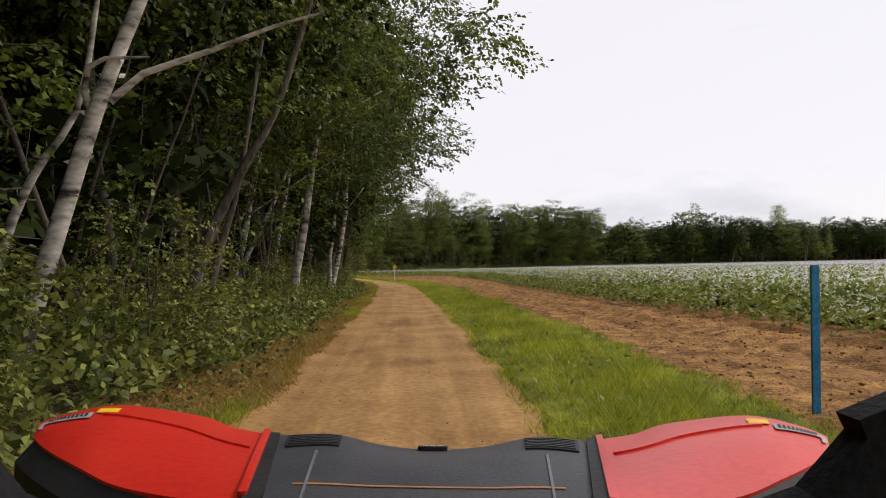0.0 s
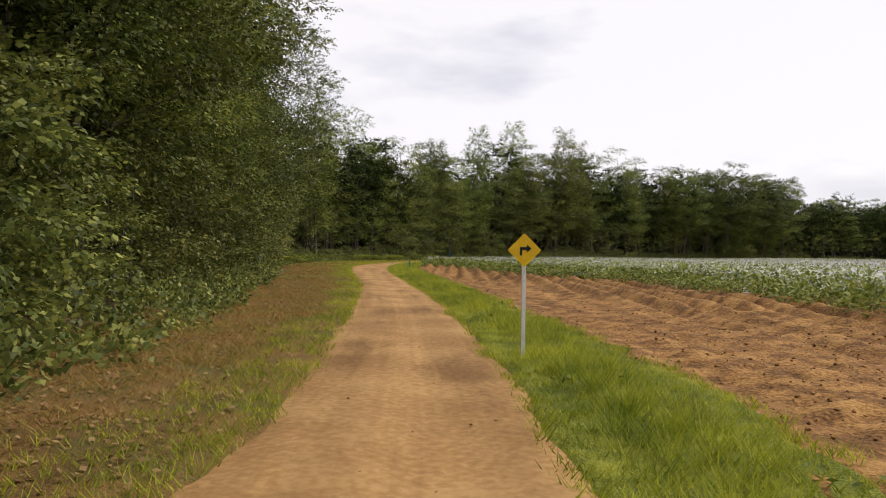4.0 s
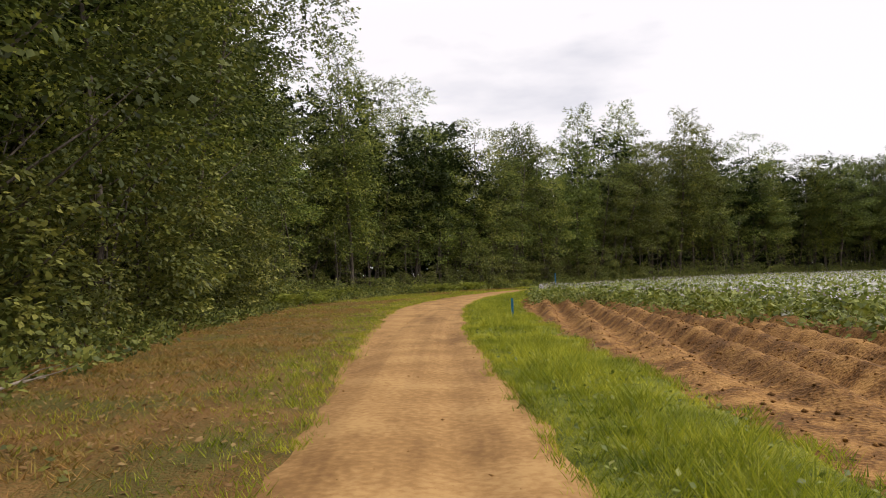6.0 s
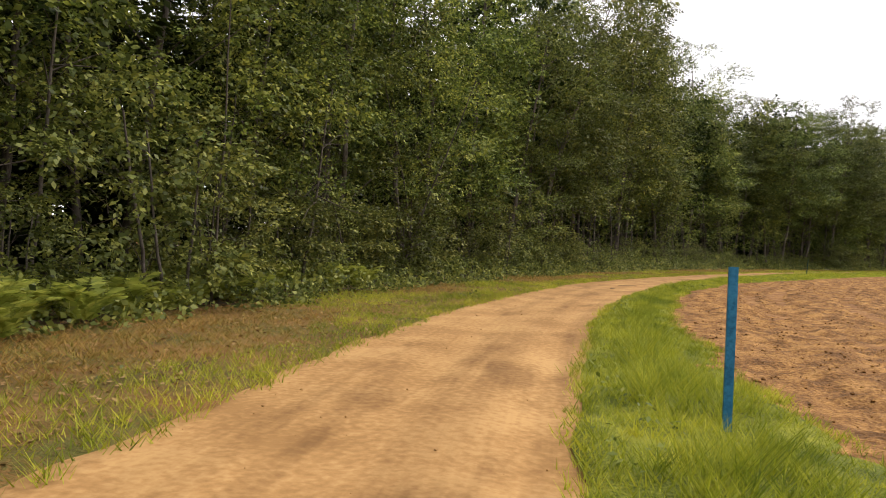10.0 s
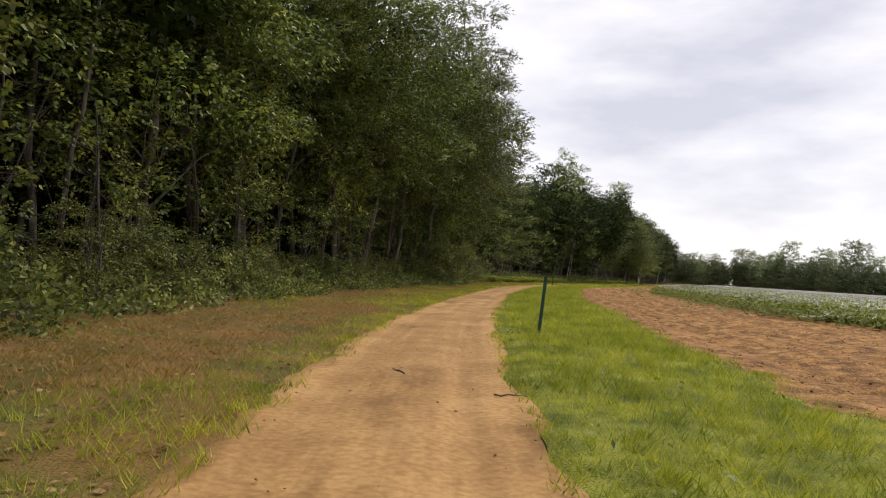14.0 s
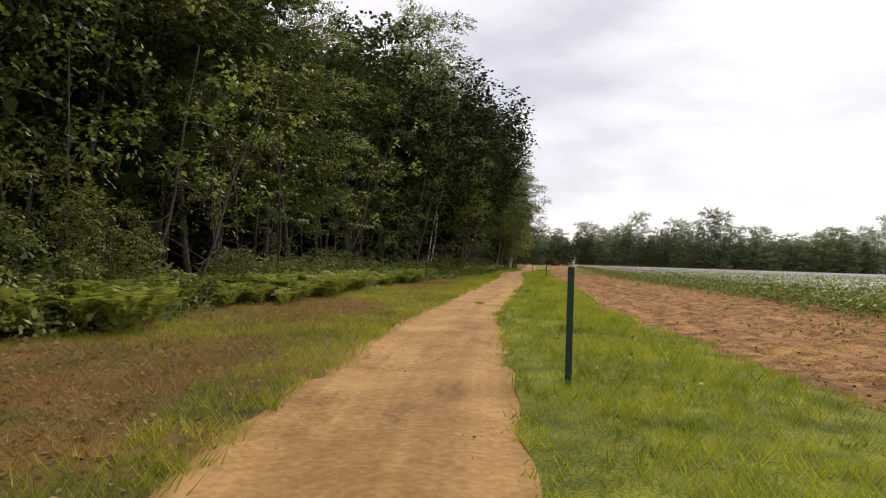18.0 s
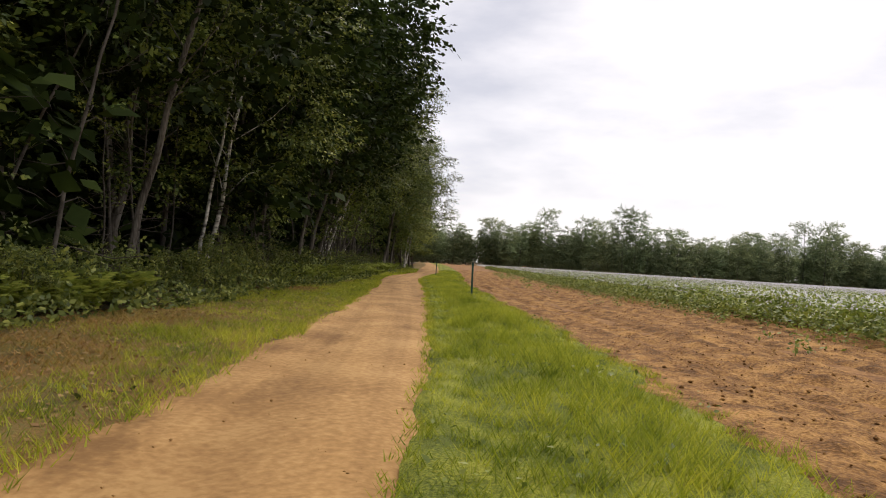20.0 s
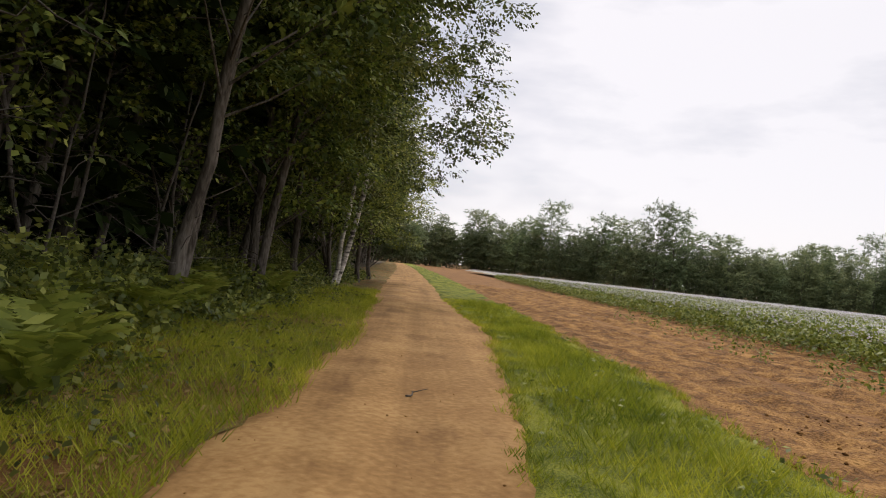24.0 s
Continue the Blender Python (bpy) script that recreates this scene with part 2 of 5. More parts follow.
M_WHITE = surface("white_tape", [(0.6, 0.6, 0.6), (0.75, 0.75, 0.75)], 5, 0.5, 0.1)
M_YELLOW = surface("yellow_sign", [(0.70, 0.42, 0.01), (0.80, 0.52, 0.02)], 4, 0.5, 0.05)
M_BLACK = surface("black_paint", [(0.01, 0.01, 0.01), (0.02, 0.02, 0.02)], 4, 0.6, 0.1)
M_STEEL = surface("galvanised_steel", [(0.3, 0.3, 0.3), (0.42, 0.42, 0.42)], 4, 0.45, 0.1, metal=0.7)

# ---- mesh helpers ----


def mesh_np(name, verts, faces, mats=(), index=None, smooth=False):
    """A mesh from arrays: verts (n, 3), faces (m, 3) or (m, 4)."""
    me = bpy.data.meshes.new(name)
    verts, faces = np.asarray(verts, np.float32), np.asarray(faces, np.int32)
    k = faces.shape[1]
    me.vertices.add(len(verts)), me.loops.add(faces.size), me.polygons.add(len(faces))
    me.vertices.foreach_set("co", verts.ravel())
    me.loops.foreach_set("vertex_index", faces.ravel())
    me.polygons.foreach_set("loop_start", np.arange(len(faces), dtype=np.int32) * k)
    me.polygons.foreach_set("loop_total", np.full(len(faces), k, np.int32))
    if smooth:
        me.polygons.foreach_set("use_smooth", np.ones(len(faces), bool))
    for m in mats:
        me.materials.append(m)
    if index is not None:
        me.polygons.foreach_set("material_index", np.asarray(index, np.int32))
    me.update(calc_edges=True)
    me.validate()
    return me


def part(name, data, parent, label=""):
    ob = new(name, data)
    ob.parent = parent
    if label:
        tagged(ob, label)
    return ob


def bm_mesh(name, bm, mat, smooth=False):
    me = bpy.data.meshes.new(name)
    bmesh.ops.recalc_face_normals(bm, faces=bm.faces)
    for f in bm.faces:
        f.smooth = smooth
    bm.to_mesh(me)
    bm.free()
    me.materials.append(mat)
    return me


def value_noise(x, y, seed=0):
    """Smooth noise in -1..1 over the plane."""
    xi, yi = np.floor(x).astype(np.int64), np.floor(y).astype(np.int64)
    fx, fy = x - xi, y - yi
    fx, fy = fx * fx * (3 - 2 * fx), fy * fy * (3 - 2 * fy)

    def h(a, b):
        n = (a * 374761393 + b * 668265263 + seed * 1442695041) & 0x7FFFFFFF
        n = ((n ^ (n >> 13)) * 1274126177) & 0x7FFFFFFF
        return ((n ^ (n >> 16)) & 0xFFFF) / 32767.5 - 1
    return (h(xi, yi) * (1 - fx) + h(xi + 1, yi) * fx) * (1 - fy) + (h(xi, yi + 1) * (1 - fx) + h(xi + 1, yi + 1) * fx) * fy


def tube(points, radii, sides=7):
    """Verts and quads of a tapered tube along points."""
    p, r = np.asarray(points, float), np.asarray(radii, float)
    t = np.gradient(p, axis=0)
    t /= np.linalg.norm(t, axis=1, keepdims=True) + 1e-9
    ref = np.array([1.0, 0.1, 0.0]) if abs(t[0, 2]) > 0.7 else np.array([0.0, 0.0, 1.0])
    a = np.cross(t, ref)
    a /= np.linalg.norm(a, axis=1, keepdims=True) + 1e-9
    b = np.cross(t, a)
    ang = np.linspace(0, 2 * np.pi, sides, endpoint=False)
    v = p[:, None] + (np.cos(ang)[None, :, None] * a[:, None] + np.sin(ang)[None, :, None] * b[:, None]) * r[:, None, None]
    n = len(p)
    i, j = np.meshgrid(np.arange(n - 1), np.arange(sides), indexing="ij")
    j2 = (j + 1) % sides
    f = np.stack([i * sides + j, i * sides + j2, (i + 1) * sides + j2, (i + 1) * sides + j], -1).reshape(-1, 4)
    return v.reshape(-1, 3), f


def joined(chunks):
    vs, fs, n = [], [], 0
    for v, f in chunks:
        vs.append(v), fs.append(f + n)
        n += len(v)
    return np.vstack(vs), np.vstack(fs)


def leaves(rng, at, length, width, up=0.5, out=None):
    """Rhombic leaves at the points: verts and quads."""
    n = len(at)
    nor = rng.normal(size=(n, 3))
    nor[:, 2] = np.abs(nor[:, 2]) + up
    if out is not None:
        nor += out
    nor /= np.linalg.norm(nor, axis=1, keepdims=True)
    a = np.cross(nor, rng.normal(size=(n, 3)))
    a /= np.linalg.norm(a, axis=1, keepdims=True) + 1e-9
    b = np.cross(nor, a)
    L = (length * rng.uniform(0.6, 1.25, n))[:, None]
    W = L * width
    v = np.stack([at - a * L * 0.5, at + b * W * 0.5 - a * L * 0.06, at + a * L * 0.5 - nor * L * 0.12, at - b * W * 0.5 - a * L * 0.06], 1)
    return v.reshape(-1, 3), np.arange(4 * n).reshape(n, 4)


def tri_blades(rng, base, height, width, lean=0.35):
    """Grass blades as single triangles."""
    n = len(base)
    ang = rng.uniform(0, 2 * np.pi, n)
    side = np.stack([np.cos(ang), np.sin(ang), 0 * ang], -1) * (width * rng.uniform(0.6, 1.4, n))[:, None]
    ang2 = rng.uniform(0, 2 * np.pi, n)
    h = height * rng.uniform(0.5, 1.2, n)
    tip = base + np.stack([np.cos(ang2) * h * lean, np.sin(ang2) * h * lean, h], -1)
    v = np.stack([base - side, base + side, tip], 1).reshape(-1, 3)
    return v, np.arange(3 * n).reshape(n, 3)


# ---- trees ----


def sprigs(rng, at, along_dir, face, leaf, per=6):
    """Leafy twigs: per leaves set alternately along each twig. Verts and quads."""
    n = len(at)
    unit = lambda v: v / (np.linalg.norm(v, axis=-1, keepdims=True) + 1e-9)
    ax = unit(along_dir)
    side = unit(np.cross(ax, face + rng.normal(0, 0.15, (n, 3))))
    nor0 = np.cross(side, ax)
    nor0 *= np.sign((nor0 * face).sum(-1, keepdims=True) + 1e-9)
    vs = []
    for j in range(per):
        sg = 1 if j % 2 else -1
        L = leaf * rng.uniform(0.65, 1.25, (n, 1))
        p = at + ax * leaf * 0.52 * j + rng.normal(0, 0.16 * leaf, (n, 3))
        d = unit(ax * 0.7 + side * sg * (0.8 if j < per - 1 else 0.0) + rng.normal(0, 0.25, (n, 3)) - np.array([0, 0, 0.18]))
        nr = unit(nor0 + rng.normal(0, 0.42, (n, 3)))
        b = unit(np.cross(nr, d)) * L * 0.34
        vs.append(np.stack([p, p + d * L * 0.42 + b, p + d * L - nr * L * 0.14, p + d * L * 0.42 - b], 1))
    v = np.stack(vs, 1).reshape(-1, 3)
    return v, np.arange(len(v)).reshape(-1, 4)


def tree_meshes(seed, height, base, radius, n, leaf, clumps=70, stems=1, girth=0.11, lean=0.0, bark=None, leafmat=None, droop=0.0, limb=12, top=0.35, side=0.0, wob=0.05, flat=0.6, dead=0, puff=0.25, fill=12, fill_leaf=1.7):
    """Trunk and crown of one kind of tree. base: height of the lowest leaves; top: how wide the crown still is at its top;
    side: how far the crown is drawn to +x; dead: bare lower branches."""
    rng = np.random.default_rng(seed)
    chunks, twigs = [], []
    axes = []
    for k in range(stems):
        dirn = rng.normal(0, wob, 2) + np.array([lean, 0.0]) + (rng.normal(0, 0.10, 2) if stems > 1 else 0)
        z = np.linspace(-0.25, height * (0.93 if k == 0 else rng.uniform(0.6, 0.9)), 12)
        w = np.cumsum(rng.normal(0, 0.07, (12, 2)), axis=0) * (height / 14)
        off = rng.normal(0, 0.18, 2) if stems > 1 else np.zeros(2)
        xy = off + dirn * z[:, None] + w * (z[:, None] > 0.3)
        pts = np.column_stack([xy, z])
        r = girth * (1 - 0.9 * np.clip(z / z[-1], 0, 1)) * (1.0 if k == 0 else 0.75) + 0.012
        r[0] *= 1.35
        chunks.append(tube(pts, r, 8))
        axes.append(pts)
    many = clumps * 4
    hh = rng.uniform(0, 1, many) ** 0.9
    zc = base + (height - base) * hh
    prof = np.minimum(1.0, 0.5 + hh * 2.2) * (top + (1 - top) * np.sqrt(np.clip(1 - hh ** 2.2, 0, 1)))
    rad = radius * prof * np.sqrt(rng.uniform(0.22, 1.0, many)) * rng.uniform(0.8, 1.12, many)
    ang = rng.uniform(0, 2 * np.pi, many)
    ax = axes[0]
    cx, cy = np.interp(zc, ax[:, 2], ax[:, 0]), np.interp(zc, ax[:, 2], ax[:, 1])
    cen = np.column_stack([cx + rad * np.cos(ang) + side * radius * (1 - hh), cy + rad * np.sin(ang), zc])
    # of many places, those are kept that stand farthest from one another
    pick, gap = [0], np.linalg.norm(cen - cen[0], axis=1)
    while len(pick) < clumps:
        pick.append(int(np.argmax(gap * rng.uniform(0.55, 1.0, many))))
        gap = np.minimum(gap, np.linalg.norm(cen - cen[pick[-1]], axis=1))
    cen, rad, cx, cy, prof = cen[pick], rad[pick], cx[pick], cy[pick], prof[pick]
    size = rng.uniform(0.6, 1.35, clumps) * radius * puff * (0.55 + 0.45 * prof)
    for k in rng.choice(clumps, min(limb, clumps), replace=False):
        z0 = max(0.25 * base, cen[k, 2] - rad[k] * 0.9)
        st = np.array([np.interp(z0, ax[:, 2], ax[:, 0]), np.interp(z0, ax[:, 2], ax[:, 1]), z0])
        m = (st + cen[k]) / 2 + rng.normal(0, 0.12, 3)
        g = girth * 0.30 * (1 - 0.6 * z0 / height)
        twigs.append(tube(np.array([st, m, cen[k]]), np.array([g, g * 0.55, 0.006]), 5))
    for k in range(dead):
        z0 = rng.uniform(0.9, base + 1.5)
        st = np.array([np.interp(z0, ax[:, 2], ax[:, 0]), np.interp(z0, ax[:, 2], ax[:, 1]), z0])
        t = rng.uniform(0, 2 * np.pi)
        L = rng.uniform(0.5, 1.8)
        en = st + np.array([np.cos(t) * L, np.sin(t) * L, rng.uniform(-0.4, 0.7) * L])
        twigs.append(tube(np.array([st, (st + en) / 2 + rng.normal(0, 0.1, 3), en]), np.array([0.016, 0.010, 0.004]), 4))
    # broad inner leaves close the heart of each clump
    nf = int(clumps * fill)
    wf = rng.choice(clumps, nf, p=size ** 2 / (size ** 2).sum())
    vf = rng.normal(size=(nf, 3))
    vf /= np.linalg.norm(vf, axis=1, keepdims=True)
    fv, fq = leaves(rng, cen[wf] + vf * size[wf][:, None] * np.array([0.6, 0.6, 0.6 * flat]) * rng.uniform(0.2, 1.0, (nf, 1)), np.clip(0.45 * size[wf], 0.08, fill_leaf * leaf), 0.6, 0.3, vf * 0.8)
    fv[:, 2] = np.maximum(fv[:, 2], 0.1)
    ns = n // 6
    which = rng.choice(clumps, ns, p=size ** 2 / (size ** 2).sum())
    v = rng.normal(size=(ns, 3))
    v /= np.linalg.norm(v, axis=1, keepdims=True)
    v[:, 2] = np.abs(v[:, 2]) * np.where(rng.uniform(size=ns) < 0.86, 1, -0.6)
    at = cen[which] + v * size[which][:, None] * np.array([1.0, 1.0, flat]) * (rng.uniform(0.25, 1.0, ns) ** 0.4)[:, None]
    at[:, 2] -= droop * (np.linalg.norm(v[:, :2], axis=1) * size[which]) ** 1.5
    at[:, 2] = np.maximum(at[:, 2], 0.15)
    out = at - np.column_stack([cx[which], cy[which], at[:, 2]])
    out /= np.linalg.norm(out, axis=1, keepdims=True) + 1e-9
    go = v * 0.7 + out * 0.8 + rng.normal(0, 0.35, (ns, 3)) - np.array([0, 0, 0.15 + droop * 0.8])
    face = v * 0.9 + out * 0.35 + np.array([0, 0, 0.75])
    lv, lf = sprigs(rng, at, go, face, leaf)
    tv, tf = joined(chunks)
    bv, bf = joined(twigs)
    return (mesh_np("trunk", tv, tf, [bark or M_BARK], smooth=True),
            mesh_np("crown", np.vstack([lv, bv, fv]), np.vstack([lf, bf + len(lv), fq + len(lv) + len(bv)]), [leafmat or M_LEAF, bark or M_BARK],
                    np.concatenate([np.zeros(len(lf)), np.ones(len(bf)), np.zeros(len(fq))])))


def tree_thing(name, meshes, label, category="tree", group=""):
    root = new(name)
    tagged(root, label, category, group)
    part("trunk", meshes[0], root)
    part("crown", meshes[1], root)
    return root


_rng = np.random.default_rng(11)


class Kind:
    """A kind of tree with a few forms; put() sets one at a plan position."""

    def __init__(self, name, label, forms, group, category="tree"):
        self.forms = [[tree_thing(name, f, label, category, group), False] for f in forms]

    def put(self, xy, turn, size=1.0, form=None, tall=1.0, z=0.0):
        f = self.forms[_rng.integers(len(self.forms)) if form is None else form]
        m = pose(xy[0], xy[1], z, 0, 0, turn)
        sc = (size, size, size * tall)
        if not f[1]:
            f[0].matrix_world = m
            f[1], ob = True, f[0]
        else:
            ob = copy_thing(f[0], m)
            ob.matrix_basis = m
        ob.scale = sc
        return ob

    def drop_unused(self):
        for f in self.forms:
            if not f[1]:
                for o in (*f[0].children_recursive, f[0]):
                    bpy.data.objects.remove(o)


BROAD = Kind("broadleaf_tree", "leafy green broadleaf tree with low foliage at the wood's edge",
             [tree_meshes(20 + i, 14.5 + 1.4 * i, 2.4, 3.6 + 0.25 * i, 24000, 0.14, 46, 1 + i % 2, 0.15, 0.03, leafmat=M_LEAF_SHADED if i in (1, 3) else M_LEAF, limb=24, dead=6, puff=0.40, flat=0.5, fill=34) for i in range(5)], "trees of the wood's edge")
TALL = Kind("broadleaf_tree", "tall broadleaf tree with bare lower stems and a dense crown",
            [tree_meshes(30 + i, 17.0 + i, 5.0, 3.7, 22800, 0.145, 46, 1 + i % 2, 0.14, 0.05, leafmat=M_LEAF_SHADED, limb=20, dead=16, puff=0.40, flat=0.5, fill=34, side=0.12) for i in range(4)], "trees of the wood's edge")
POPLAR = Kind("poplar_tree", "tall poplar with a narrow grey-green crown at the wood's edge",
              [tree_meshes(40 + i, 23.0, 2.6, 2.6, 21000, 0.17, 105, 1, 0.18, 0.0, limb=24, top=0.38, puff=0.37, flat=1.0, fill=24) for i in range(3)], "tall poplars")
BIRCH = Kind("birch_tree", "leaning grey-white birch with hanging leafy branches over the track",
             [tree_meshes(60 + i, 14.0, 4.3, 3.3, 15600, 0.13, 85, 1 + i % 2, 0.095, 0.24, M_BIRCH, M_LEAF_SHADED, droop=0.55, limb=10, side=0.30, top=0.6, wob=0.03, fill=12) for i in range(4)], "birches beside the track")
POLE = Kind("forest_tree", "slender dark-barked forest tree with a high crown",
            [tree_meshes(80 + i, 16.5, 5.4, 3.2, 3000, 0.36, 60, 1, 0.11, 0.05, leafmat=M_LEAF_DEEP_SHADE, limb=8, wob=0.09, dead=14, fill=14) for i in range(5)], "trees inside the wood")
SAPLING = Kind("sapling", "thin leaning grey sapling with few leaves in the wood",
               [tree_meshes(88 + i, 6.0 + i, 2.6, 1.3, 480, 0.15, 14, 1, 0.035, 0.0, M_TWIG, limb=9, wob=0.17, top=0.6, dead=9, fill=0) for i in range(4)], "saplings at the wood's edge")
INNER = Kind("understory_tree", "dense tree deep inside the wood with shade darkened into its leaf colour",
             [tree_meshes(95 + i, 12.5, 0.4, 3.9, 2100, 0.58, 56, 1, 0.10, 0.0, leafmat=M_LEAF_DEEP_SHADE, limb=6, top=0.3, fill=20) for i in range(3)], "dense trees inside the wood")
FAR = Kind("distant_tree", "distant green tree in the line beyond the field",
           [tree_meshes(110 + i, 10.5 + 1.1 * i, 0.3, 3.4 - 0.12 * i, 5400, 0.36, 95, 1, 0.13, 0.0, leafmat=M_FAR_HAZE, limb=5, top=0.30 + 0.05 * i, flat=0.95, puff=0.25, fill=12) for i in range(6)], "trees beyond the field")
BUSH = Kind("bush", "leafy green bush at the foot of the wood",
            [tree_meshes(130 + i, 2.2 + 0.5 * i, 0.2, 1.2 + 0.15 * i, 3900, 0.10, 22, 3, 0.022, 0.0, M_TWIG, M_BUSH, limb=10, top=0.6, puff=0.36, fill=22, fill_leaf=1.2) for i in range(4)], "bushes at the wood's foot", "bush")

# ---- ground ----


def ribbon(name, u0, u1, offs, zfun, mat, step=0.3, label="", category="", skirt=0.0):
    """A strip of ground along the track. offs(u) gives the offsets across it, zfun(x, y, d) its height."""
    s = np.arange(arc(u0), arc(u1), step)
    u = knot(s)
    d = offs(u)
    p = track(np.repeat(u[:, None], d.shape[1], 1), d)
    z = zfun(p[..., 0], p[..., 1], d, np.repeat(u[:, None], d.shape[1], 1))
    if skirt:
        z[:, 0] -= skirt
        z[:, -1] -= skirt
    v = np.concatenate([p, z[..., None]], -1).reshape(-1, 3)
    n, k = d.shape
    i, j = np.meshgrid(np.arange(n - 1), np.arange(k - 1), indexing="ij")
    f = np.stack([i * k + j, i * k + j + 1, (i + 1) * k + j + 1, (i + 1) * k + j], -1).reshape(-1, 4)
    me = mesh_np(name, v, f, [mat], smooth=True)
    uv = np.stack([np.repeat(s[:, None], k, 1), d], -1).reshape(-1, 2)
    me.uv_layers.new(name="along").data.foreach_set("uv", uv[f.ravel()].astype(np.float32).ravel())
    return tagged(new(name, me), label, category, kind="structure")


def table(rows):
    a = np.array(rows, float)
    return lambda u: np.interp(u, a[:, 0], a[:, 1])


ROAD_L = table([(-5, -1.8), (0.4, -1.8), (2.5, -1.7), (5.4, -1.1), (6.6, -1.2), (7.6, -2.0), (8.5, -2.6), (10.5, -2.7), (11.5, -2.1), (13.9, -1.9), (16.4, -1.6), (17.5, -1.9), (19.4, -1.86), (20.3, -2.18), (22.4, -1.5), (23.4, -2.0), (24.5, -1.3), (25.4, -0.9), (27, -1.4), (46, -1.7)])
ROAD_R = table([(-5, 1.2), (2.4, 1.1), (5.5, 1.2), (6.5, 1.0), (7.5, 0.7), (8.5, 0.5), (10.5, 0.5), (11.5, 1.0), (12.1, 1.2), (13.9, 0.8), (15.4, 0.9), (17.4, 0.7), (19.4, 0.25), (20, 0.1), (22.4, 0.8), (23.4, 0.7), (24.5, 1.0), (25.6, 1.8), (27, 1.3), (46, 0.9)])
GRASS_R = table([(-5, 3.2), (2.6, 3.2), (5.5, 2.7), (6.7, 2.6), (8.6, 2.4), (9.7, 2.5), (11.2, 2.1), (12.4, 2.6), (13.1, 2.6), (14, 4.1), (14.6, 4.7), (15.7, 5.3), (16.5, 4.7), (17.6, 5.0), (19.5, 2.9), (22.5, 3.1), (24.6, 3.4), (46, 3.4)])
EDGE_L = table([(-5, -3.2), (2.5, -3.2), (4.2, -5.0), (5.4, -6.2), (6.5, -6.8), (8.4, -9.0), (9.4, -9.4), (10.4, -8.2), (10.9, -6.4), (12, -5.8), (13, -6.4), (14.4, -7.6), (15.6, -7.8), (16.7, -6.6), (17.3, -4.8), (18.2, -6.8), (20, -7.0), (21, -6), (22.6, -3.8), (24.2, -4.2), (46, -4.0)])
CROP = table([(-5, 7.4), (0.8, 7.4), (1.7, 6.8), (3, 7.1), (4.2, 9.0), (5, 9.8), (6.2, 9.8), (6.6, 7.6), (7.6, 6.4), (8.2, 5.6), (8.4, 2.9), (9.15, 3.3), (9.4, 6), (10, 9), (11, 12), (12, 22), (13.5, 25), (15, 20), (16, 13), (17, 13), (18.7, 10.9), (20.5, 10.4), (23, 10), (25, 10), (26.1, 10.5), (46, 12)])
FAR_LINES = [[(120, 442), (165, 446), (205, 444), (224, 430), (220, 402), (216, 374), (237, 352), (268, 342), (340, 310), (430, 250), (480, 150), (490, 50), (470, -60)]]


def wavy(u, amp, seed):
    s = arc(u)
    return amp * (value_noise(s * 0.7, s * 0 + 3.3, seed) + 0.6 * value_noise(s * 2.3, s * 0 + 7.1, seed + 1))


def span(a, b, k):
    w = np.linspace(0, 1, k)
    return lambda u: a(u)[:, None] * (1 - w) + b(u)[:, None] * w


rough = lambda x, y, a, f, seed: a * (value_noise(x * f, y * f, seed) + 0.5 * value_noise(x * f * 2.7, y * f * 2.7, seed + 1))
rl = lambda u: ROAD_L(u) + wavy(u, 0.12, 5)
rr = lambda u: ROAD_R(u) + wavy(u, 0.08, 9)
gr = lambda u: GRASS_R(u) + wavy(u, 0.16, 13)
el = lambda u: EDGE_L(u) + wavy(u, 0.5, 17)

verge_z = lambda x, y: 0.03 + rough(x, y, 0.035, 0.9, 31)
strip_z = lambda x, y: 0.04 + rough(x, y, 0.04, 0.8, 41) + 0.05 * np.maximum(0, value_noise(x * 1.9, y * 1.9, 92))

# the whole ground to the horizon
gx = np.concatenate([[-3000, -900, -300], np.linspace(-120, 320, 89), [500, 1100, 3200]])
gX, gY = np.meshgrid(gx, gx + 60, indexing="ij")
gZ = -0.06 + rough(gX, gY, 0.02, 0.15, 3)
gi, gj = np.meshgrid(np.arange(len(gx) - 1), np.arange(len(gx) - 1), indexing="ij")
gn = len(gx)
ground = new("ground", mesh_np("ground", np.stack([gX, gY, gZ], -1).reshape(-1, 3),
             np.stack([gi * gn + gj, (gi + 1) * gn + gj, (gi + 1) * gn + gj + 1, gi * gn + gj + 1], -1).reshape(-1, 4), [M_SOIL], smooth=True))
tagged(ground, "reddish brown bare field soil", "ground", kind="structure")

ribbon("road", -5, 46, span(lambda u: rl(u) - 0.25, lambda u: rr(u) + 0.25, 17),
       lambda x, y, d, u: 0.015 + rough(x, y, 0.012, 0.8, 21) + rough(x, y, 0.006, 3.1, 25) - 0.035 * np.exp(-((d + 1.25) / 0.3) ** 2) - 0.035 * np.exp(-((d - 0.2) / 0.3) ** 2)
       - 0.09 * np.clip((d - rr(u) - 0.02) / 0.15, 0, 1) - 0.09 * np.clip((rl(u) - 0.02 - d) / 0.15, 0, 1),
       M_ROAD, 0.2, "sandy tan dirt track with shallow wheel ruts", "dirt road")
ribbon("verge", -5, 46, span(lambda u: el(u) - 0.4, lambda u: rl(u) + 0.08, 17), lambda x, y, d, u: verge_z(x, y), M_VERGE, 0.3, "mown brown-green verge with fallen leaves", "verge", 0.07)
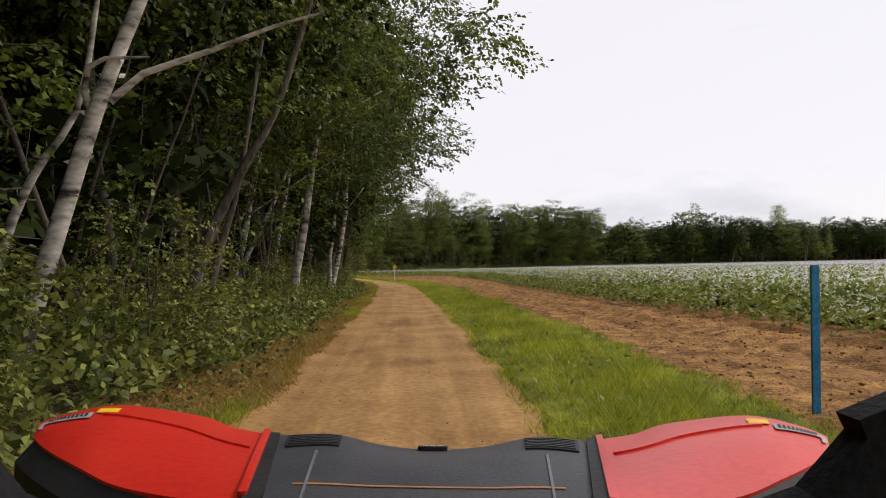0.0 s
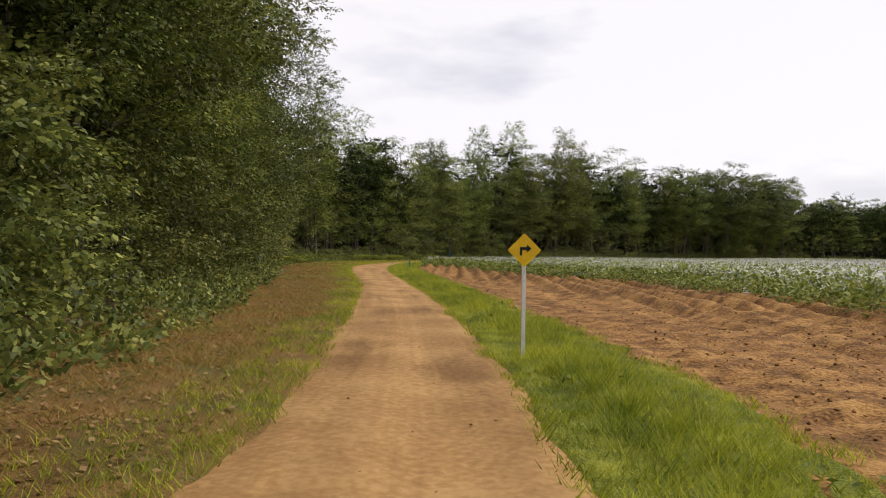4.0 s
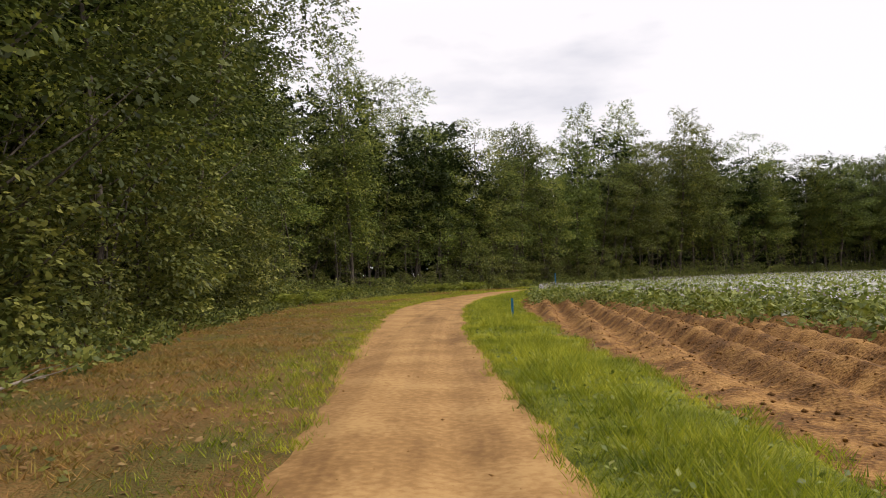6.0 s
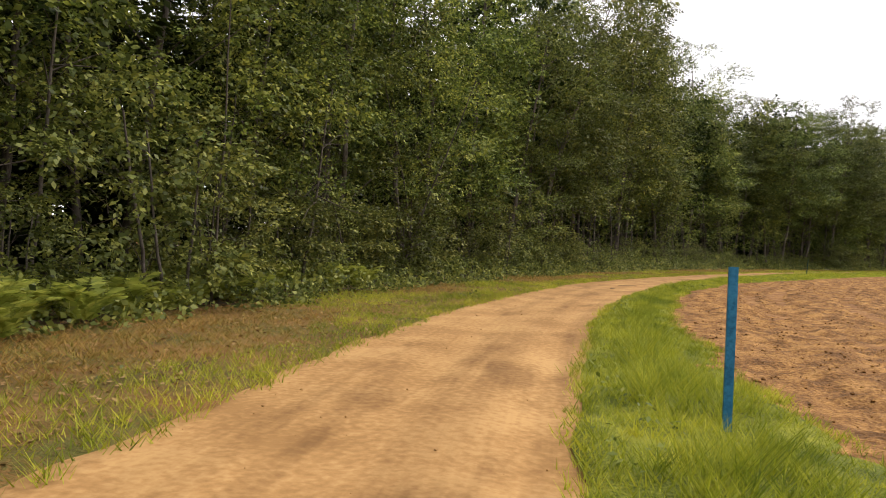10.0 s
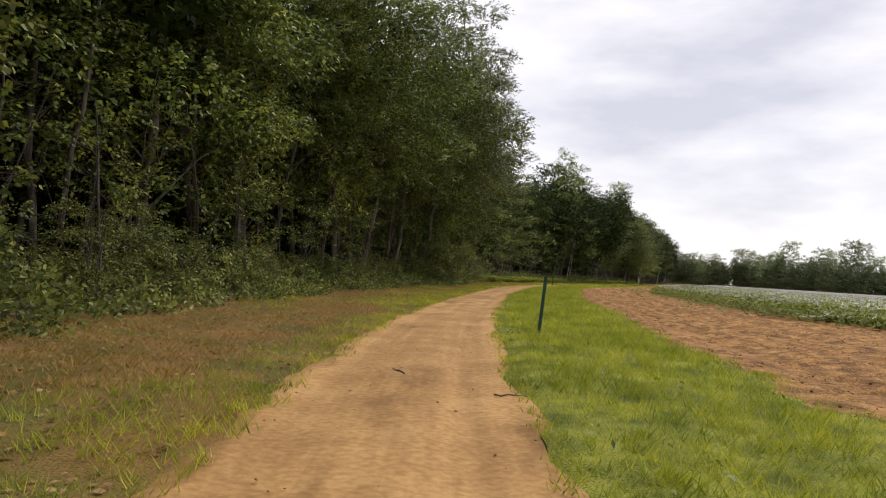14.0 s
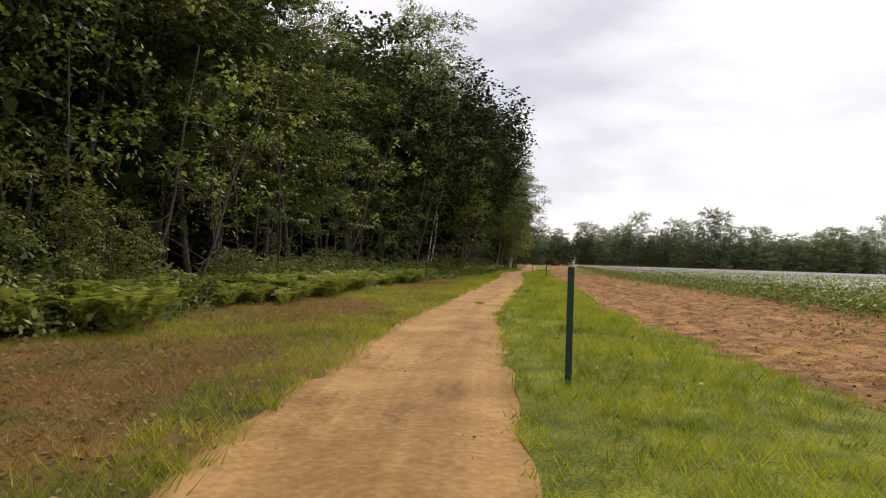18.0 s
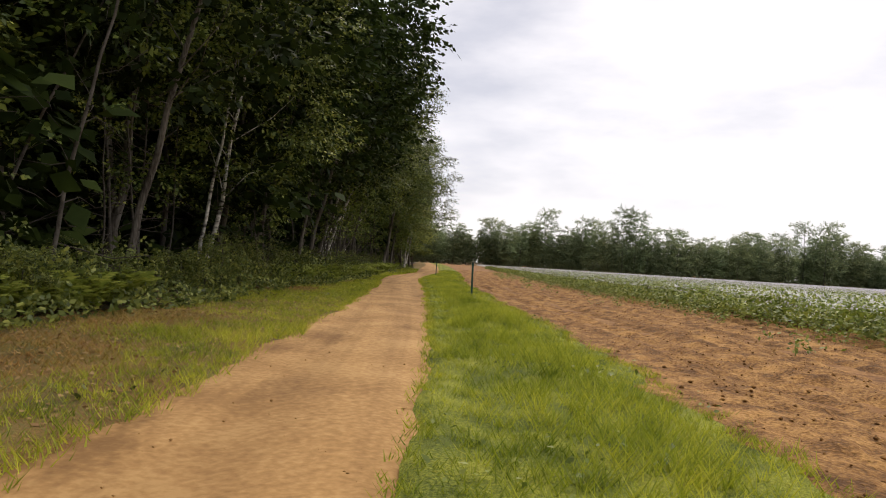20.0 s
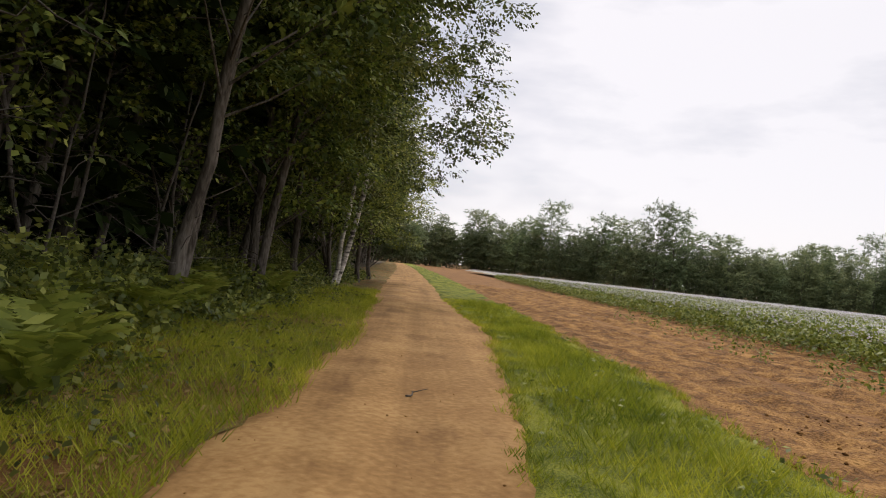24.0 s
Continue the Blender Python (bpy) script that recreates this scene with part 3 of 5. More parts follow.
ribbon("grass_strip", -5, 46, span(lambda u: rr(u) - 0.08, lambda u: gr(u) + 0.15, 17), lambda x, y, d, u: strip_z(x, y), M_TURF, 0.3, "bright green grass strip between track and field", "grass", 0.07)
ribbon("forest_floor", -5, 46, span(lambda u: el(u) - 60, el, 13), lambda x, y, d, u: 0.02 + rough(x, y, 0.06, 0.4, 51), M_FLOOR, 0.8, "dark leaf-littered forest floor", "ground")


def headland(x, y, d, u):
    """Bare worked soil: planting ridges where the rows end, wheel furrows elsewhere."""
    calm = np.clip((d - GRASS_R(u) - 0.1) / 0.8, 0, 1)
    z = 0.02 + calm * (1 - 0.45 * np.clip((u - 4.6) / 0.6, 0, 1) * np.clip((8.7 - u) / 0.3, 0, 1)) * (0.035 * value_noise(arc(u) * 0.30, d * 1.5, 61) + 0.03 * value_noise(arc(u) * 0.9, d * 3.2, 63) + rough(x, y, 0.03, 2.9, 65) + 0.035 * value_noise(x * 5.2, y * 5.2, 67) - 0.022 * np.abs(value_noise(arc(u) * 1.4, d * 4.0, 69)))
    ridged = np.clip((u - 4.6) / 0.6, 0, 1) * np.clip((8.7 - u) / 0.3, 0, 1)
    near = np.clip((d - GRASS_R(u) - 0.2) / 0.6, 0, 1)
    across = 0.924 * x + 0.383 * y - 0.76 + 0.05 * value_noise(x * 0.4, y * 0.4, 71)      # the planting rows all run one way
    z = z + near * ridged * np.clip((d - CROP(u) + 4.6) / 1.6, 0.12, 1) * 0.17 * (np.cos(across * 2 * np.pi / 0.86) + 0.7) * (0.85 + 0.2 * value_noise(x * 0.6, y * 0.6, 73))
    for c, w in ((4.3, 0.30), (6.1, 0.32), (7.7, 0.28), (9.3, 0.3)):
        off = d - c - 0.7 * np.sin(arc(u) * 0.045 + c)
        tread = 0.5 + 0.5 * np.sin(arc(u) * 2 * np.pi / 0.42 + np.abs(off) * 9)
        z = z - near * (1 - 0.8 * ridged) * np.exp(-(off / w) ** 4) * (0.06 + 0.03 * tread)
    return z


ribbon("field_headland", -2, 30, span(lambda u: gr(u) - 0.3, lambda u: gr(u) + 13, 100), headland, M_WORKED, 0.13, "worked brown field soil with ridges and tyre tracks", "soil")

# ---- wood beside the track ----


def facing(u):
    t = track(u + 0.01) - track(u)
    return np.degrees(np.arctan2(t[1], t[0])) - 90


# tall poplars that stand out over the edge, as knot number, offset and height
for u, d, h in ((13.4, -11.5, 23.0), (14.1, -9.2, 23.5), (14.6, -8.8, 22.0), (15.6, -9.5, 17.5), (16.2, -8.5, 19.0), (18.0, -6.5, 20.0),
                (9.7, -10.5, 18.5), (11.8, -10.5, 17.5), (22.2, -8.1, 23.0), (25.6, -7.0, 23.0), (26.2, -6.0, 24.0), (29.1, -5.5, 18.0)):
    POPLAR.put(track(u, d), _rng.uniform(0, 360), h / 23.0)
# tall broadleaf trees where the wood comes close to the track
for u, d, k, size in ((26.1, -4.4, 0, 0.9), (26.6, -3.8, 2, 0.8), (27.2, -3.2, 1, 0.72), (27.8, -2.6, 0, 0.75), (28.5, -2.4, 2, 0.75), (3.1, -5.4, 1, 1.0), (3.4, -5.8, 2, 1.0), (3.5, -6.4, 4, 1.15), (3.9, -7.2, 3, 1.2), (4.3, -8.0, 4, 1.1), (5.9, -9.4, 4, 1.05), (7.0, -8.6, 3, 0.95), (7.5, -8.9, 4, 0.9), (8.0, -9.6, 3, 0.9)):
    BROAD.put(track(u, d), _rng.uniform(0, 360), size, k)
for u, d, k, size in ((16.35, -8.2, 1, 1.05), (16.8, -7.8, 2, 1.05), (17.15, -7.4, 3, 1.1), (17.5, -7.4, 0, 1.1), (17.95, -7.4, 1, 1.1), (18.4, -7.6, 2, 1.0), (2.55, -5.2, 0, 0.95), (2.95, -5.0, 2, 0.9), (2.75, -4.1, 3, 0.85), (3.1, -4.0, 1, 0.9), (25.15, -7.6, 1, 0.85), (25.4, -4.4, 3, 0.85), (26.0, -3.9, 0, 0.85), (26.2, -4.8, 2, 0.85)):
    TALL.put(track(u, d), facing(u), size, k)
# birches that lean out over the track
for u, d, k, turn, size in ((1.2, -6.6, 2, 0, 0.9), (1.5, -3.9, 2, 5, 1.3), (2.1, -5.6, 1, 0, 0.9), (2.15, -3.9, 3, -5, 1.2), (3.25, -5.0, 1, 5, 0.9),
                            (23.2, -6.0, 1, 10, 1.0), (27.0, -3.2, 3, 0, 1.1)):
    BIRCH.put(track(u, d), facing(u) + turn, size, k)
BUSHY = table([(-2, 0.45), (3.0, 0.5), (3.6, 1.1), (8.6, 1.2), (9.2, 0.45), (10.5, 0.5), (10.9, 1.0), (13, 1.0), (13.6, 0.6), (16.6, 0.6), (17.2, 1.0), (18.6, 0.9), (19.1, 0.4), (40, 0.5)])
# from knot -2.6 on, unseen trees behind the start are added to block light
for u0, u1, open_stand in ((-2.6, 3.3, True), (3.3, 21.2, False), (21.2, 40, True)):
    s = arc(u0)
    while s < arc(u1):
        u = knot(s)
        e = float(EDGE_L(u))
        near = _rng.uniform(-0.8, 0.8)
        if open_stand:
            q = _rng.uniform()
            k = BIRCH if q < 0.07 else (POLE if q < 0.72 else TALL)
            k.put(track(u, e - 2.6 + near - (1.6 if k is TALL else 0)), facing(u) + _rng.uniform(-40, 40), _rng.uniform(0.85, 1.08))
            s += _rng.uniform(1.9, 3.1)
        else:
            stemmy = 13.2 < u < 17.4 or 18.6 < u < 21.2
            k = (TALL if stemmy and _rng.uniform() < 0.85 else BROAD) if _rng.uniform() < 0.94 else POPLAR
            low = 0.82 if 9.6 < u < 12.2 or 18.8 < u < 21.2 else 1.0
            back = 1.6 if (8.8 < u < 11.2 or 18.4 < u < 21.2) else 0.0
            k.put(track(u, e - 3.0 - back + near), _rng.uniform(0, 360), low * _rng.uniform(0.74, 1.16))
            s += _rng.uniform(2.8, 4.1)
    for row, (gap, depth) in enumerate(((3.6, 6.0), (3.8, 9.6), (4.2, 14.0), (4.8, 19.5))):
        s = arc(u0)
        while s < arc(u1):
            u = knot(s)
            e = float(EDGE_L(u)) - depth + _rng.uniform(-1.6, 1.6)
            k = INNER if (row >= 2 or (row == 1 and _rng.uniform() < (0.8 if open_stand else 0.5)) or (row == 0 and open_stand and _rng.uniform() < 0.45)) else POLE
            k.put(track(u, e), _rng.uniform(0, 360), _rng.uniform(0.75, 1.22) * (0.88 if 9.6 < u < 12.2 else 1.0))
            s += gap * _rng.uniform(0.8, 1.25)
s = arc(-0.8)
while s < arc(30):
    u = knot(s)
    BUSH.put(track(u, float(EDGE_L(u)) - _rng.uniform(0.3, 2.0)), _rng.uniform(0, 360), float(BUSHY(u)) * _rng.uniform(0.7, 1.3))
    s += _rng.uniform(1.2, 2.1)
for u0, u1, gap in ((-0.4, 3.3, 0.8), (9.0, 12.0, 1.6), (13.6, 17.0, 1.1), (18.6, 29.0, 1.2)):
    s = arc(u0)
    while s < arc(u1):
        u = knot(s)
        SAPLING.put(track(u, float(EDGE_L(u)) - _rng.uniform(0.6, 4.0)), _rng.uniform(0, 360), _rng.uniform(0.7, 1.2))
        s += gap * _rng.uniform(0.5, 1.5)

# single stems beside the track, each along its own line: lateral metres and heights from the foot


def stem_tree(name, label, foot, turn, line, girth, bark, limbs=(), curls=0, crown=0, seed=1):
    r = np.random.default_rng(seed)
    a = np.array(line, float)
    t = np.linspace(0, 1, 14)
    k = np.linspace(0, 1, len(a))
    pts = np.column_stack([np.interp(t, k, a[:, 0]), np.cumsum(r.normal(0, 0.02, 14)), np.interp(t, k, a[:, 1])])
    pts[1:-1] = (pts[:-2] + 2 * pts[1:-1] + pts[2:]) / 4
    root = new(name)
    tagged(root, label, "tree", "single stems beside the track")
    part("trunk", mesh_np("trunk", *tube(pts, girth * (1.15 - 0.75 * t ** 0.9), 12), [bark], smooth=True), root)
    ends = [pts[-1]]
    for limb in limbs:
        q = np.array([(x, y, z) for x, y, z in limb], float)
        part("limb", mesh_np("limb", *tube(q, np.linspace(girth * 0.42, girth * 0.12, len(q)), 8), [bark], smooth=True), root)
        ends += [q[-1], q[-2]] if q[-1, 2] > 6 else []
    if curls:
        j = r.integers(2, 9, curls)
        at = pts[j] + np.column_stack([r.choice([-1, 1], curls) * girth * 0.95, -girth * 0.3 * np.ones(curls), r.uniform(-0.2, 0.2, curls)])
        tagged(part("peeling_bark", mesh_np("peeling_bark", *leaves(r, at, 0.14, 0.5, 0.0), [bark]), root, "curled peeling bark"), kind="stuff")
    if crown:
        n = crown // 6
        c = np.array(ends)[r.integers(len(ends), size=n)] + r.normal(0, 1, (n, 3)) * np.array([1.0, 1.0, 0.7])
        part("crown", mesh_np("crown", *sprigs(r, c, r.normal(0, 0.5, (n, 3)) - np.array([0, 0, 0.6]), r.normal(0, 0.4, (n, 3)) + np.array([0, 0, 1.0]), 0.12), [M_LEAF_SHADED]), root)
    root.matrix_world = pose(foot[0], foot[1], 0, 0, 0, turn)


def from_start(lateral, ahead):
    """Plan place by metres to the right of and ahead of the starting point."""
    h = radians(15.2)
    return (lateral * math.cos(h) - ahead * math.sin(h), lateral * math.sin(h) + ahead * math.cos(h))


stem_tree("birch_tree", "leaning white birch with peeling bark and a forked limb", from_start(-5.0, 8.2), 15.2,
          [(-0.05, -0.2), (0.1, 0.5), (0.34, 1.3), (0.78, 2.6), (1.1, 3.5), (1.5, 4.5), (2.6, 7.2), (3.4, 10.0)], 0.125, M_BIRCH,
          [[(1.15, 0, 3.4), (1.5, 0.1, 3.75), (2.3, 0.2, 4.05), (3.0, 0.3, 4.35), (3.6, 0.4, 4.55)],
           [(0.98, 0, 3.15), (0.9, -0.1, 3.5), (1.0, -0.2, 3.75), (1.2, -0.2, 3.85), (1.7, -0.2, 3.85)],
           [(2.6, 0, 7.2), (3.6, 0.3, 8.0), (4.6, 0.5, 8.2)], [(2.3, 0, 6.4), (1.4, 0.4, 7.6), (0.6, 0.6, 8.4)]], 34, 3600, 3)
stem_tree("birch_tree", "thin pale birch stem curving up beside a thicker birch", from_start(-5.7, 8.6), 15.2,
          [(-0.3, -0.2), (0.1, 1.0), (0.5, 2.2), (0.85, 2.8), (1.35, 3.35), (1.6, 5.5)], 0.07, M_BIRCH, (), 10, 900, 4)
for lat, far, line, girth, bark, seed in (
        (-6.2, 11.4, [(0, -0.2), (0.15, 1.2), (0.5, 2.6), (0.95, 4.0), (1.6, 6.5)], 0.05, M_TWIG, 5),
        (-4.9, 13.5, [(-0.15, -0.2), (0.1, 1.0), (0.45, 2.2), (1.25, 3.7), (1.75, 4.4), (2.7, 7.5)], 0.125, M_BARK, 6),
        (-4.8, 13.9, [(0.05, -0.2), (0.2, 1.0), (0.55, 2.2), (0.8, 3.0), (1.4, 6.5)], 0.09, M_BARK, 7),
        (-6.9, 23.0, [(0, -0.2), (0.4, 1.6), (1.2, 3.0), (1.9, 4.6), (3.0, 8.0)], 0.085, M_BIRCH, 8),
        (-6.9, 27.5, [(0, -0.2), (0.3, 1.5), (0.7, 3.6), (1.5, 8.0)], 0.10, M_BIRCH, 9),
        (-7.7, 38.0, [(0, -0.2), (0.3, 1.5), (0.9, 3.9), (1.8, 8.0)], 0.13, M_BIRCH, 10),
        (-6.4, 17.5, [(0, -0.2), (0.25, 2.0), (0.6, 4.0), (1.3, 7.5)], 0.08, M_BARK, 12)):
    stem_tree("leaning_tree", "pale leaning birch stem at the wood's edge" if bark is M_BIRCH else "bare leaning dark stem at the wood's edge", from_start(lat, far), 15.2, line, girth, bark, (), 6 if bark is M_BIRCH else 0, 900, seed)
stem_tree("birch_tree", "leaning white birch at the wood's edge", (-18.05, 36.55), 19.3, [(-0.05, -0.2), (0.1, 1.0), (0.45, 2.6), (0.95, 4.6), (1.7, 7.2)], 0.11, M_BIRCH, (), 14, 1800, 21)
stem_tree("birch_tree", "thin white birch stem at the wood's edge", (-18.3, 37.5), 19.3, [(0, -0.2), (0.25, 1.2), (0.6, 2.8), (1.1, 4.8), (1.6, 6.6)], 0.055, M_BIRCH, (), 6, 900, 22)
stem_tree("leaning_tree", "grey-barked leaning tree stem at the wood's edge", (-17.9, 38.2), 19.3, [(0, -0.2), (0.15, 1.2), (0.4, 2.8), (0.8, 5.0), (1.2, 7.0)], 0.12, M_BARK, (), 0, 900, 23)
for du, d, line, girth, seed in ((24.72, -8.3, [(-0.1, -0.2), (0.35, 1.6), (0.95, 3.4), (1.6, 5.0), (2.6, 7.6)], 0.15, 16), (24.75, -8.0, [(0.1, -0.2), (0.6, 1.6), (1.5, 3.2), (1.9, 4.3), (3.2, 7.0)], 0.13, 17),
                                  (25.1, -7.2, [(0, -0.2), (0.25, 1.6), (0.5, 3.2), (0.9, 6.0)], 0.07, 18), (25.2, -7.0, [(0, -0.2), (0.5, 2.0), (0.7, 3.6), (1.0, 6.0)], 0.09, 19)):
    stem_tree("leaning_tree", "grey leaning tree stem at the wood's edge", track(du, d), facing(du), line, girth, M_BIRCH if girth > 0.12 else M_BARK, (), 0, 900, seed)
stem_tree("birch_tree", "slender white birch leaning out of the wood", (35.9, 293.6), -44.3, [(0, -0.2), (0.3, 1.5), (0.75, 3.2), (1.15, 4.6), (1.9, 7.6)], 0.095, M_BIRCH, (), 10, 900, 14)
stem_tree("birch_tree", "slender white birch leaning out of the wood", (38.9, 296.6), -44.3, [(0, -0.2), (0.4, 1.5), (0.95, 3.3), (1.9, 6.8)], 0.075, M_BIRCH, (), 8, 900, 15)

# low growth deep in the wood, closes sky gaps; its leaf colour holds the shade
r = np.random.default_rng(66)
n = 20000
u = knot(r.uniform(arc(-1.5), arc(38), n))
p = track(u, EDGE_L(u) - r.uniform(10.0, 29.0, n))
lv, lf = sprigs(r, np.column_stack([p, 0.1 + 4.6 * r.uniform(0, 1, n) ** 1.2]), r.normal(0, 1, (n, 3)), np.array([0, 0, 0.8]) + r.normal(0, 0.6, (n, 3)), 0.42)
tagged(new("forest_thicket", mesh_np("forest_thicket", lv, lf, [M_LEAF_DEEP_SHADE])), "leafy thicket deep in the wood with shade darkened into its leaf colour", "bushes", kind="stuff")

# ---- far trees ----
for line in FAR_LINES:
    a = np.array(line, float)
    dd = np.concatenate([[0], np.cumsum(np.linalg.norm(np.diff(a, axis=0), axis=1))])
    q = 0.0
    while q < dd[-1]:
        p = np.array([np.interp(q, dd, a[:, 0]), np.interp(q, dd, a[:, 1])]) + _rng.normal(0, 1.6, 2)
        FAR.put(p, _rng.uniform(0, 360), _rng.uniform(1.1, 1.5), tall=_rng.uniform(0.66, 1.04))
        q += _rng.uniform(3.2, 4.9)
    q = 0.0
    while q < dd[-1]:
        p = np.array([np.interp(q, dd, a[:, 0]) + 4.5, np.interp(q, dd, a[:, 1]) + 4.5]) + _rng.normal(0, 1.2, 2)
        FAR.put(p, _rng.uniform(0, 360), _rng.uniform(1.3, 1.6), tall=_rng.uniform(0.70, 0.86))
        q += _rng.uniform(7.0, 10.0)
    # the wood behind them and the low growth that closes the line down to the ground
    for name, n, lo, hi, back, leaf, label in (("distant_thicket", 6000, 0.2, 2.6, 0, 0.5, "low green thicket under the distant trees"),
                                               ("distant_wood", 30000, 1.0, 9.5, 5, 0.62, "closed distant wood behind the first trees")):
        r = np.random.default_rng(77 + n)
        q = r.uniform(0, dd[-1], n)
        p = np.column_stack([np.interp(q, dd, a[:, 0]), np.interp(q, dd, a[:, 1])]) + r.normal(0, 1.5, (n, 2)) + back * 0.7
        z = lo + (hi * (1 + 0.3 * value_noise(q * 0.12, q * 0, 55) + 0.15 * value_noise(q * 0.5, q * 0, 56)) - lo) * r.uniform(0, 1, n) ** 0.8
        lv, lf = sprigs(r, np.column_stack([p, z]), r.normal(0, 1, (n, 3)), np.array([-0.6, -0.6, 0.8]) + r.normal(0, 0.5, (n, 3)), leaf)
        tagged(new(name, mesh_np(name, lv, lf, [M_FAR_HAZE])), label, "wood" if back else "bushes", kind="stuff")
for k in (BROAD, TALL, POPLAR, BIRCH, POLE, SAPLING, INNER, FAR, BUSH):
    k.drop_unused()

# ---- potato field ----
_us = np.linspace(-5, 46, 1300)
_tp = track(_us)
_tn = track(_us, 1.0) - _tp


def field_offset(p):
    """Nearest knot number and offset to the right of the drive line for plan points p."""
    uu, dd = np.empty(len(p)), np.empty(len(p))
    for a in range(0, len(p), 4000):
        q = p[a:a + 4000]
        k = np.argmin(((q[:, None] - _tp[None]) ** 2).sum(-1), 1)
        uu[a:a + 4000], dd[a:a + 4000] = _us[k], ((q - _tp[k]) * _tn[k]).sum(-1)
    return uu, dd


far_edge = np.array(FAR_LINES[0], float)
step = 2.0
cx, cy = np.meshgrid(np.arange(-70, 470, step), np.arange(-90, 430, step), indexing="ij")
cp = np.column_stack([cx.ravel(), cy.ravel()])
cu, cd = field_offset(cp)
ok = (cd > CROP(cu) + 1.1) & (cp[:, 1] < np.interp(cp[:, 0], [120, 216, 237, 268, 340, 430, 480], [430, 372, 352, 342, 310, 250, 150]) - 3)
cz = (0.60 + rough(cp[:, 0], cp[:, 1], 0.07, 0.9, 81)) * np.clip((cd - CROP(cu) - 0.6) / 2.2, 0, 1) - 0.04
okg = ok.reshape(cx.shape)
quad_ok = okg[:-1, :-1] & okg[1:, :-1] & okg[1:, 1:] & okg[:-1, 1:]
qi, qj = np.nonzero(quad_ok)
ny = cx.shape[1]
canopy = new("potato_field", mesh_np("potato_field", np.column_stack([cp, cz]),
             np.stack([qi * ny + qj, (qi + 1) * ny + qj, (qi + 1) * ny + qj + 1, qi * ny + qj + 1], -1), [M_CANOPY], smooth=True))
tagged(canopy, "dense rows of flowering potato plants", "crop", kind="stuff")

rng = np.random.default_rng(5)


def plant_forms(n, count, leaf):
    out = []
    for k in range(n):
        r = np.random.default_rng(200 + k)
        a, q = r.uniform(0, 2 * np.pi, count), np.sqrt(r.uniform(0, 1, count))
        z = 0.08 + 0.62 * r.uniform(0, 1, count) ** 0.75
        at = np.column_stack([0.42 * q * np.cos(a), 0.42 * q * np.sin(a), z * (1.08 - 0.4 * q ** 2)])
        outw = np.column_stack([np.cos(a), np.sin(a), 0 * a])
        out.append(leaves(r, at, leaf, 0.55, 0.6, outw * 0.8))
    return out


def strew(name, forms, at, scale, mat, label, category):
    """Many copies of small forms in one mesh."""
    which = rng.integers(len(forms), size=len(at))
    turn = rng.uniform(0, 2 * np.pi, len(at))
    vs, fs, n = [], [], 0
    for k, (fv, ff) in enumerate(forms):
        m = which == k
        c, q = np.cos(turn[m])[:, None], np.sin(turn[m])[:, None]
        x = fv[None, :, 0] * c - fv[None, :, 1] * q
        y = fv[None, :, 0] * q + fv[None, :, 1] * c
        v = np.stack([x, y, np.repeat(fv[None, :, 2], m.sum(), 0)], -1) * scale[m][:, None, None] + at[m][:, None]
        vs.append(v.reshape(-1, 3))
        fs.append((ff[None] + (np.arange(m.sum()) * len(fv))[:, None, None]).reshape(-1, ff.shape[1]) + n)
        n += m.sum() * len(fv)
    ob = new(name, mesh_np(name, np.vstack(vs), np.vstack(fs), [mat]))
    return tagged(ob, label, category, kind="stuff")


s_all = np.arange(arc(-0.6), arc(34), 0.38)
rows = []
for k in range(6):
    sj = s_all + rng.uniform(-0.12, 0.12, len(s_all))
    u = knot(sj)
    keep = rng.uniform(size=len(u)) < (0.75 if k == 0 else 0.96)
    keep &= ~((u > 10) & (u < 15.6))
    p = track(u, CROP(u) + 0.25 + 0.85 * k + rng.normal(0, 0.1, len(u)))
    rows.append(p[keep])
pp = np.vstack(rows)
strew("potato_plants", plant_forms(5, 50, 0.15), np.column_stack([pp, np.full(len(pp), 0.03)]), rng.uniform(0.75, 1.15, len(pp)), M_CROP,
      "bushy green potato plants at the field's edge", "crop")
u = rng.uniform(14, 27, 420)
p = track(u, CROP(u) - 3.2 * rng.uniform(0, 1, 420) ** 2.2)
strew("stray_potato_plants", plant_forms(3, 22, 0.17), np.column_stack([p, np.full(420, 0.02)]), rng.uniform(0.35, 0.75, 420), M_CROP, "small straying potato plants on bare soil", "crop")
# plants scattered on the canopy, thinner with distance
n = 90000
u = rng.uniform(-0.5, 34, n)
dep = 60 * rng.uniform(0, 1, n) ** 2.2
p = track(u, CROP(u) + 1.4 + dep)
pu, pd = field_offset(p)
keep = (pd > CROP(pu) + 0.8)
p = p[keep]
z = 0.62 + rough(p[:, 0], p[:, 1], 0.07, 0.9, 81) + rng.uniform(0, 0.12, len(p))
lv, lf = leaves(rng, np.column_stack([p, z]), 0.24, 0.6, 0.5)
tagged(new("potato_foliage", mesh_np("potato_foliage", lv, lf, [M_CROP])), "green potato leaves on top of the crop", "crop", kind="stuff")
n = 130000
u = rng.uniform(-0.5, 38, n)
dep = 110 * rng.uniform(0, 1, n) ** 1.9
p = track(u, CROP(u) + 0.5 + dep)
pu, pd = field_offset(p)
p, dep = p[pd > CROP(pu) + 0.4], dep[pd > CROP(pu) + 0.4]
z = 0.72 + rough(p[:, 0], p[:, 1], 0.07, 0.9, 81) + rng.uniform(0, 0.14, len(p))
size = 0.05 + 0.0016 * dep
n = len(p)
bv, bf = leaves(rng, np.column_stack([p, z]), size, 0.95, 0.4)
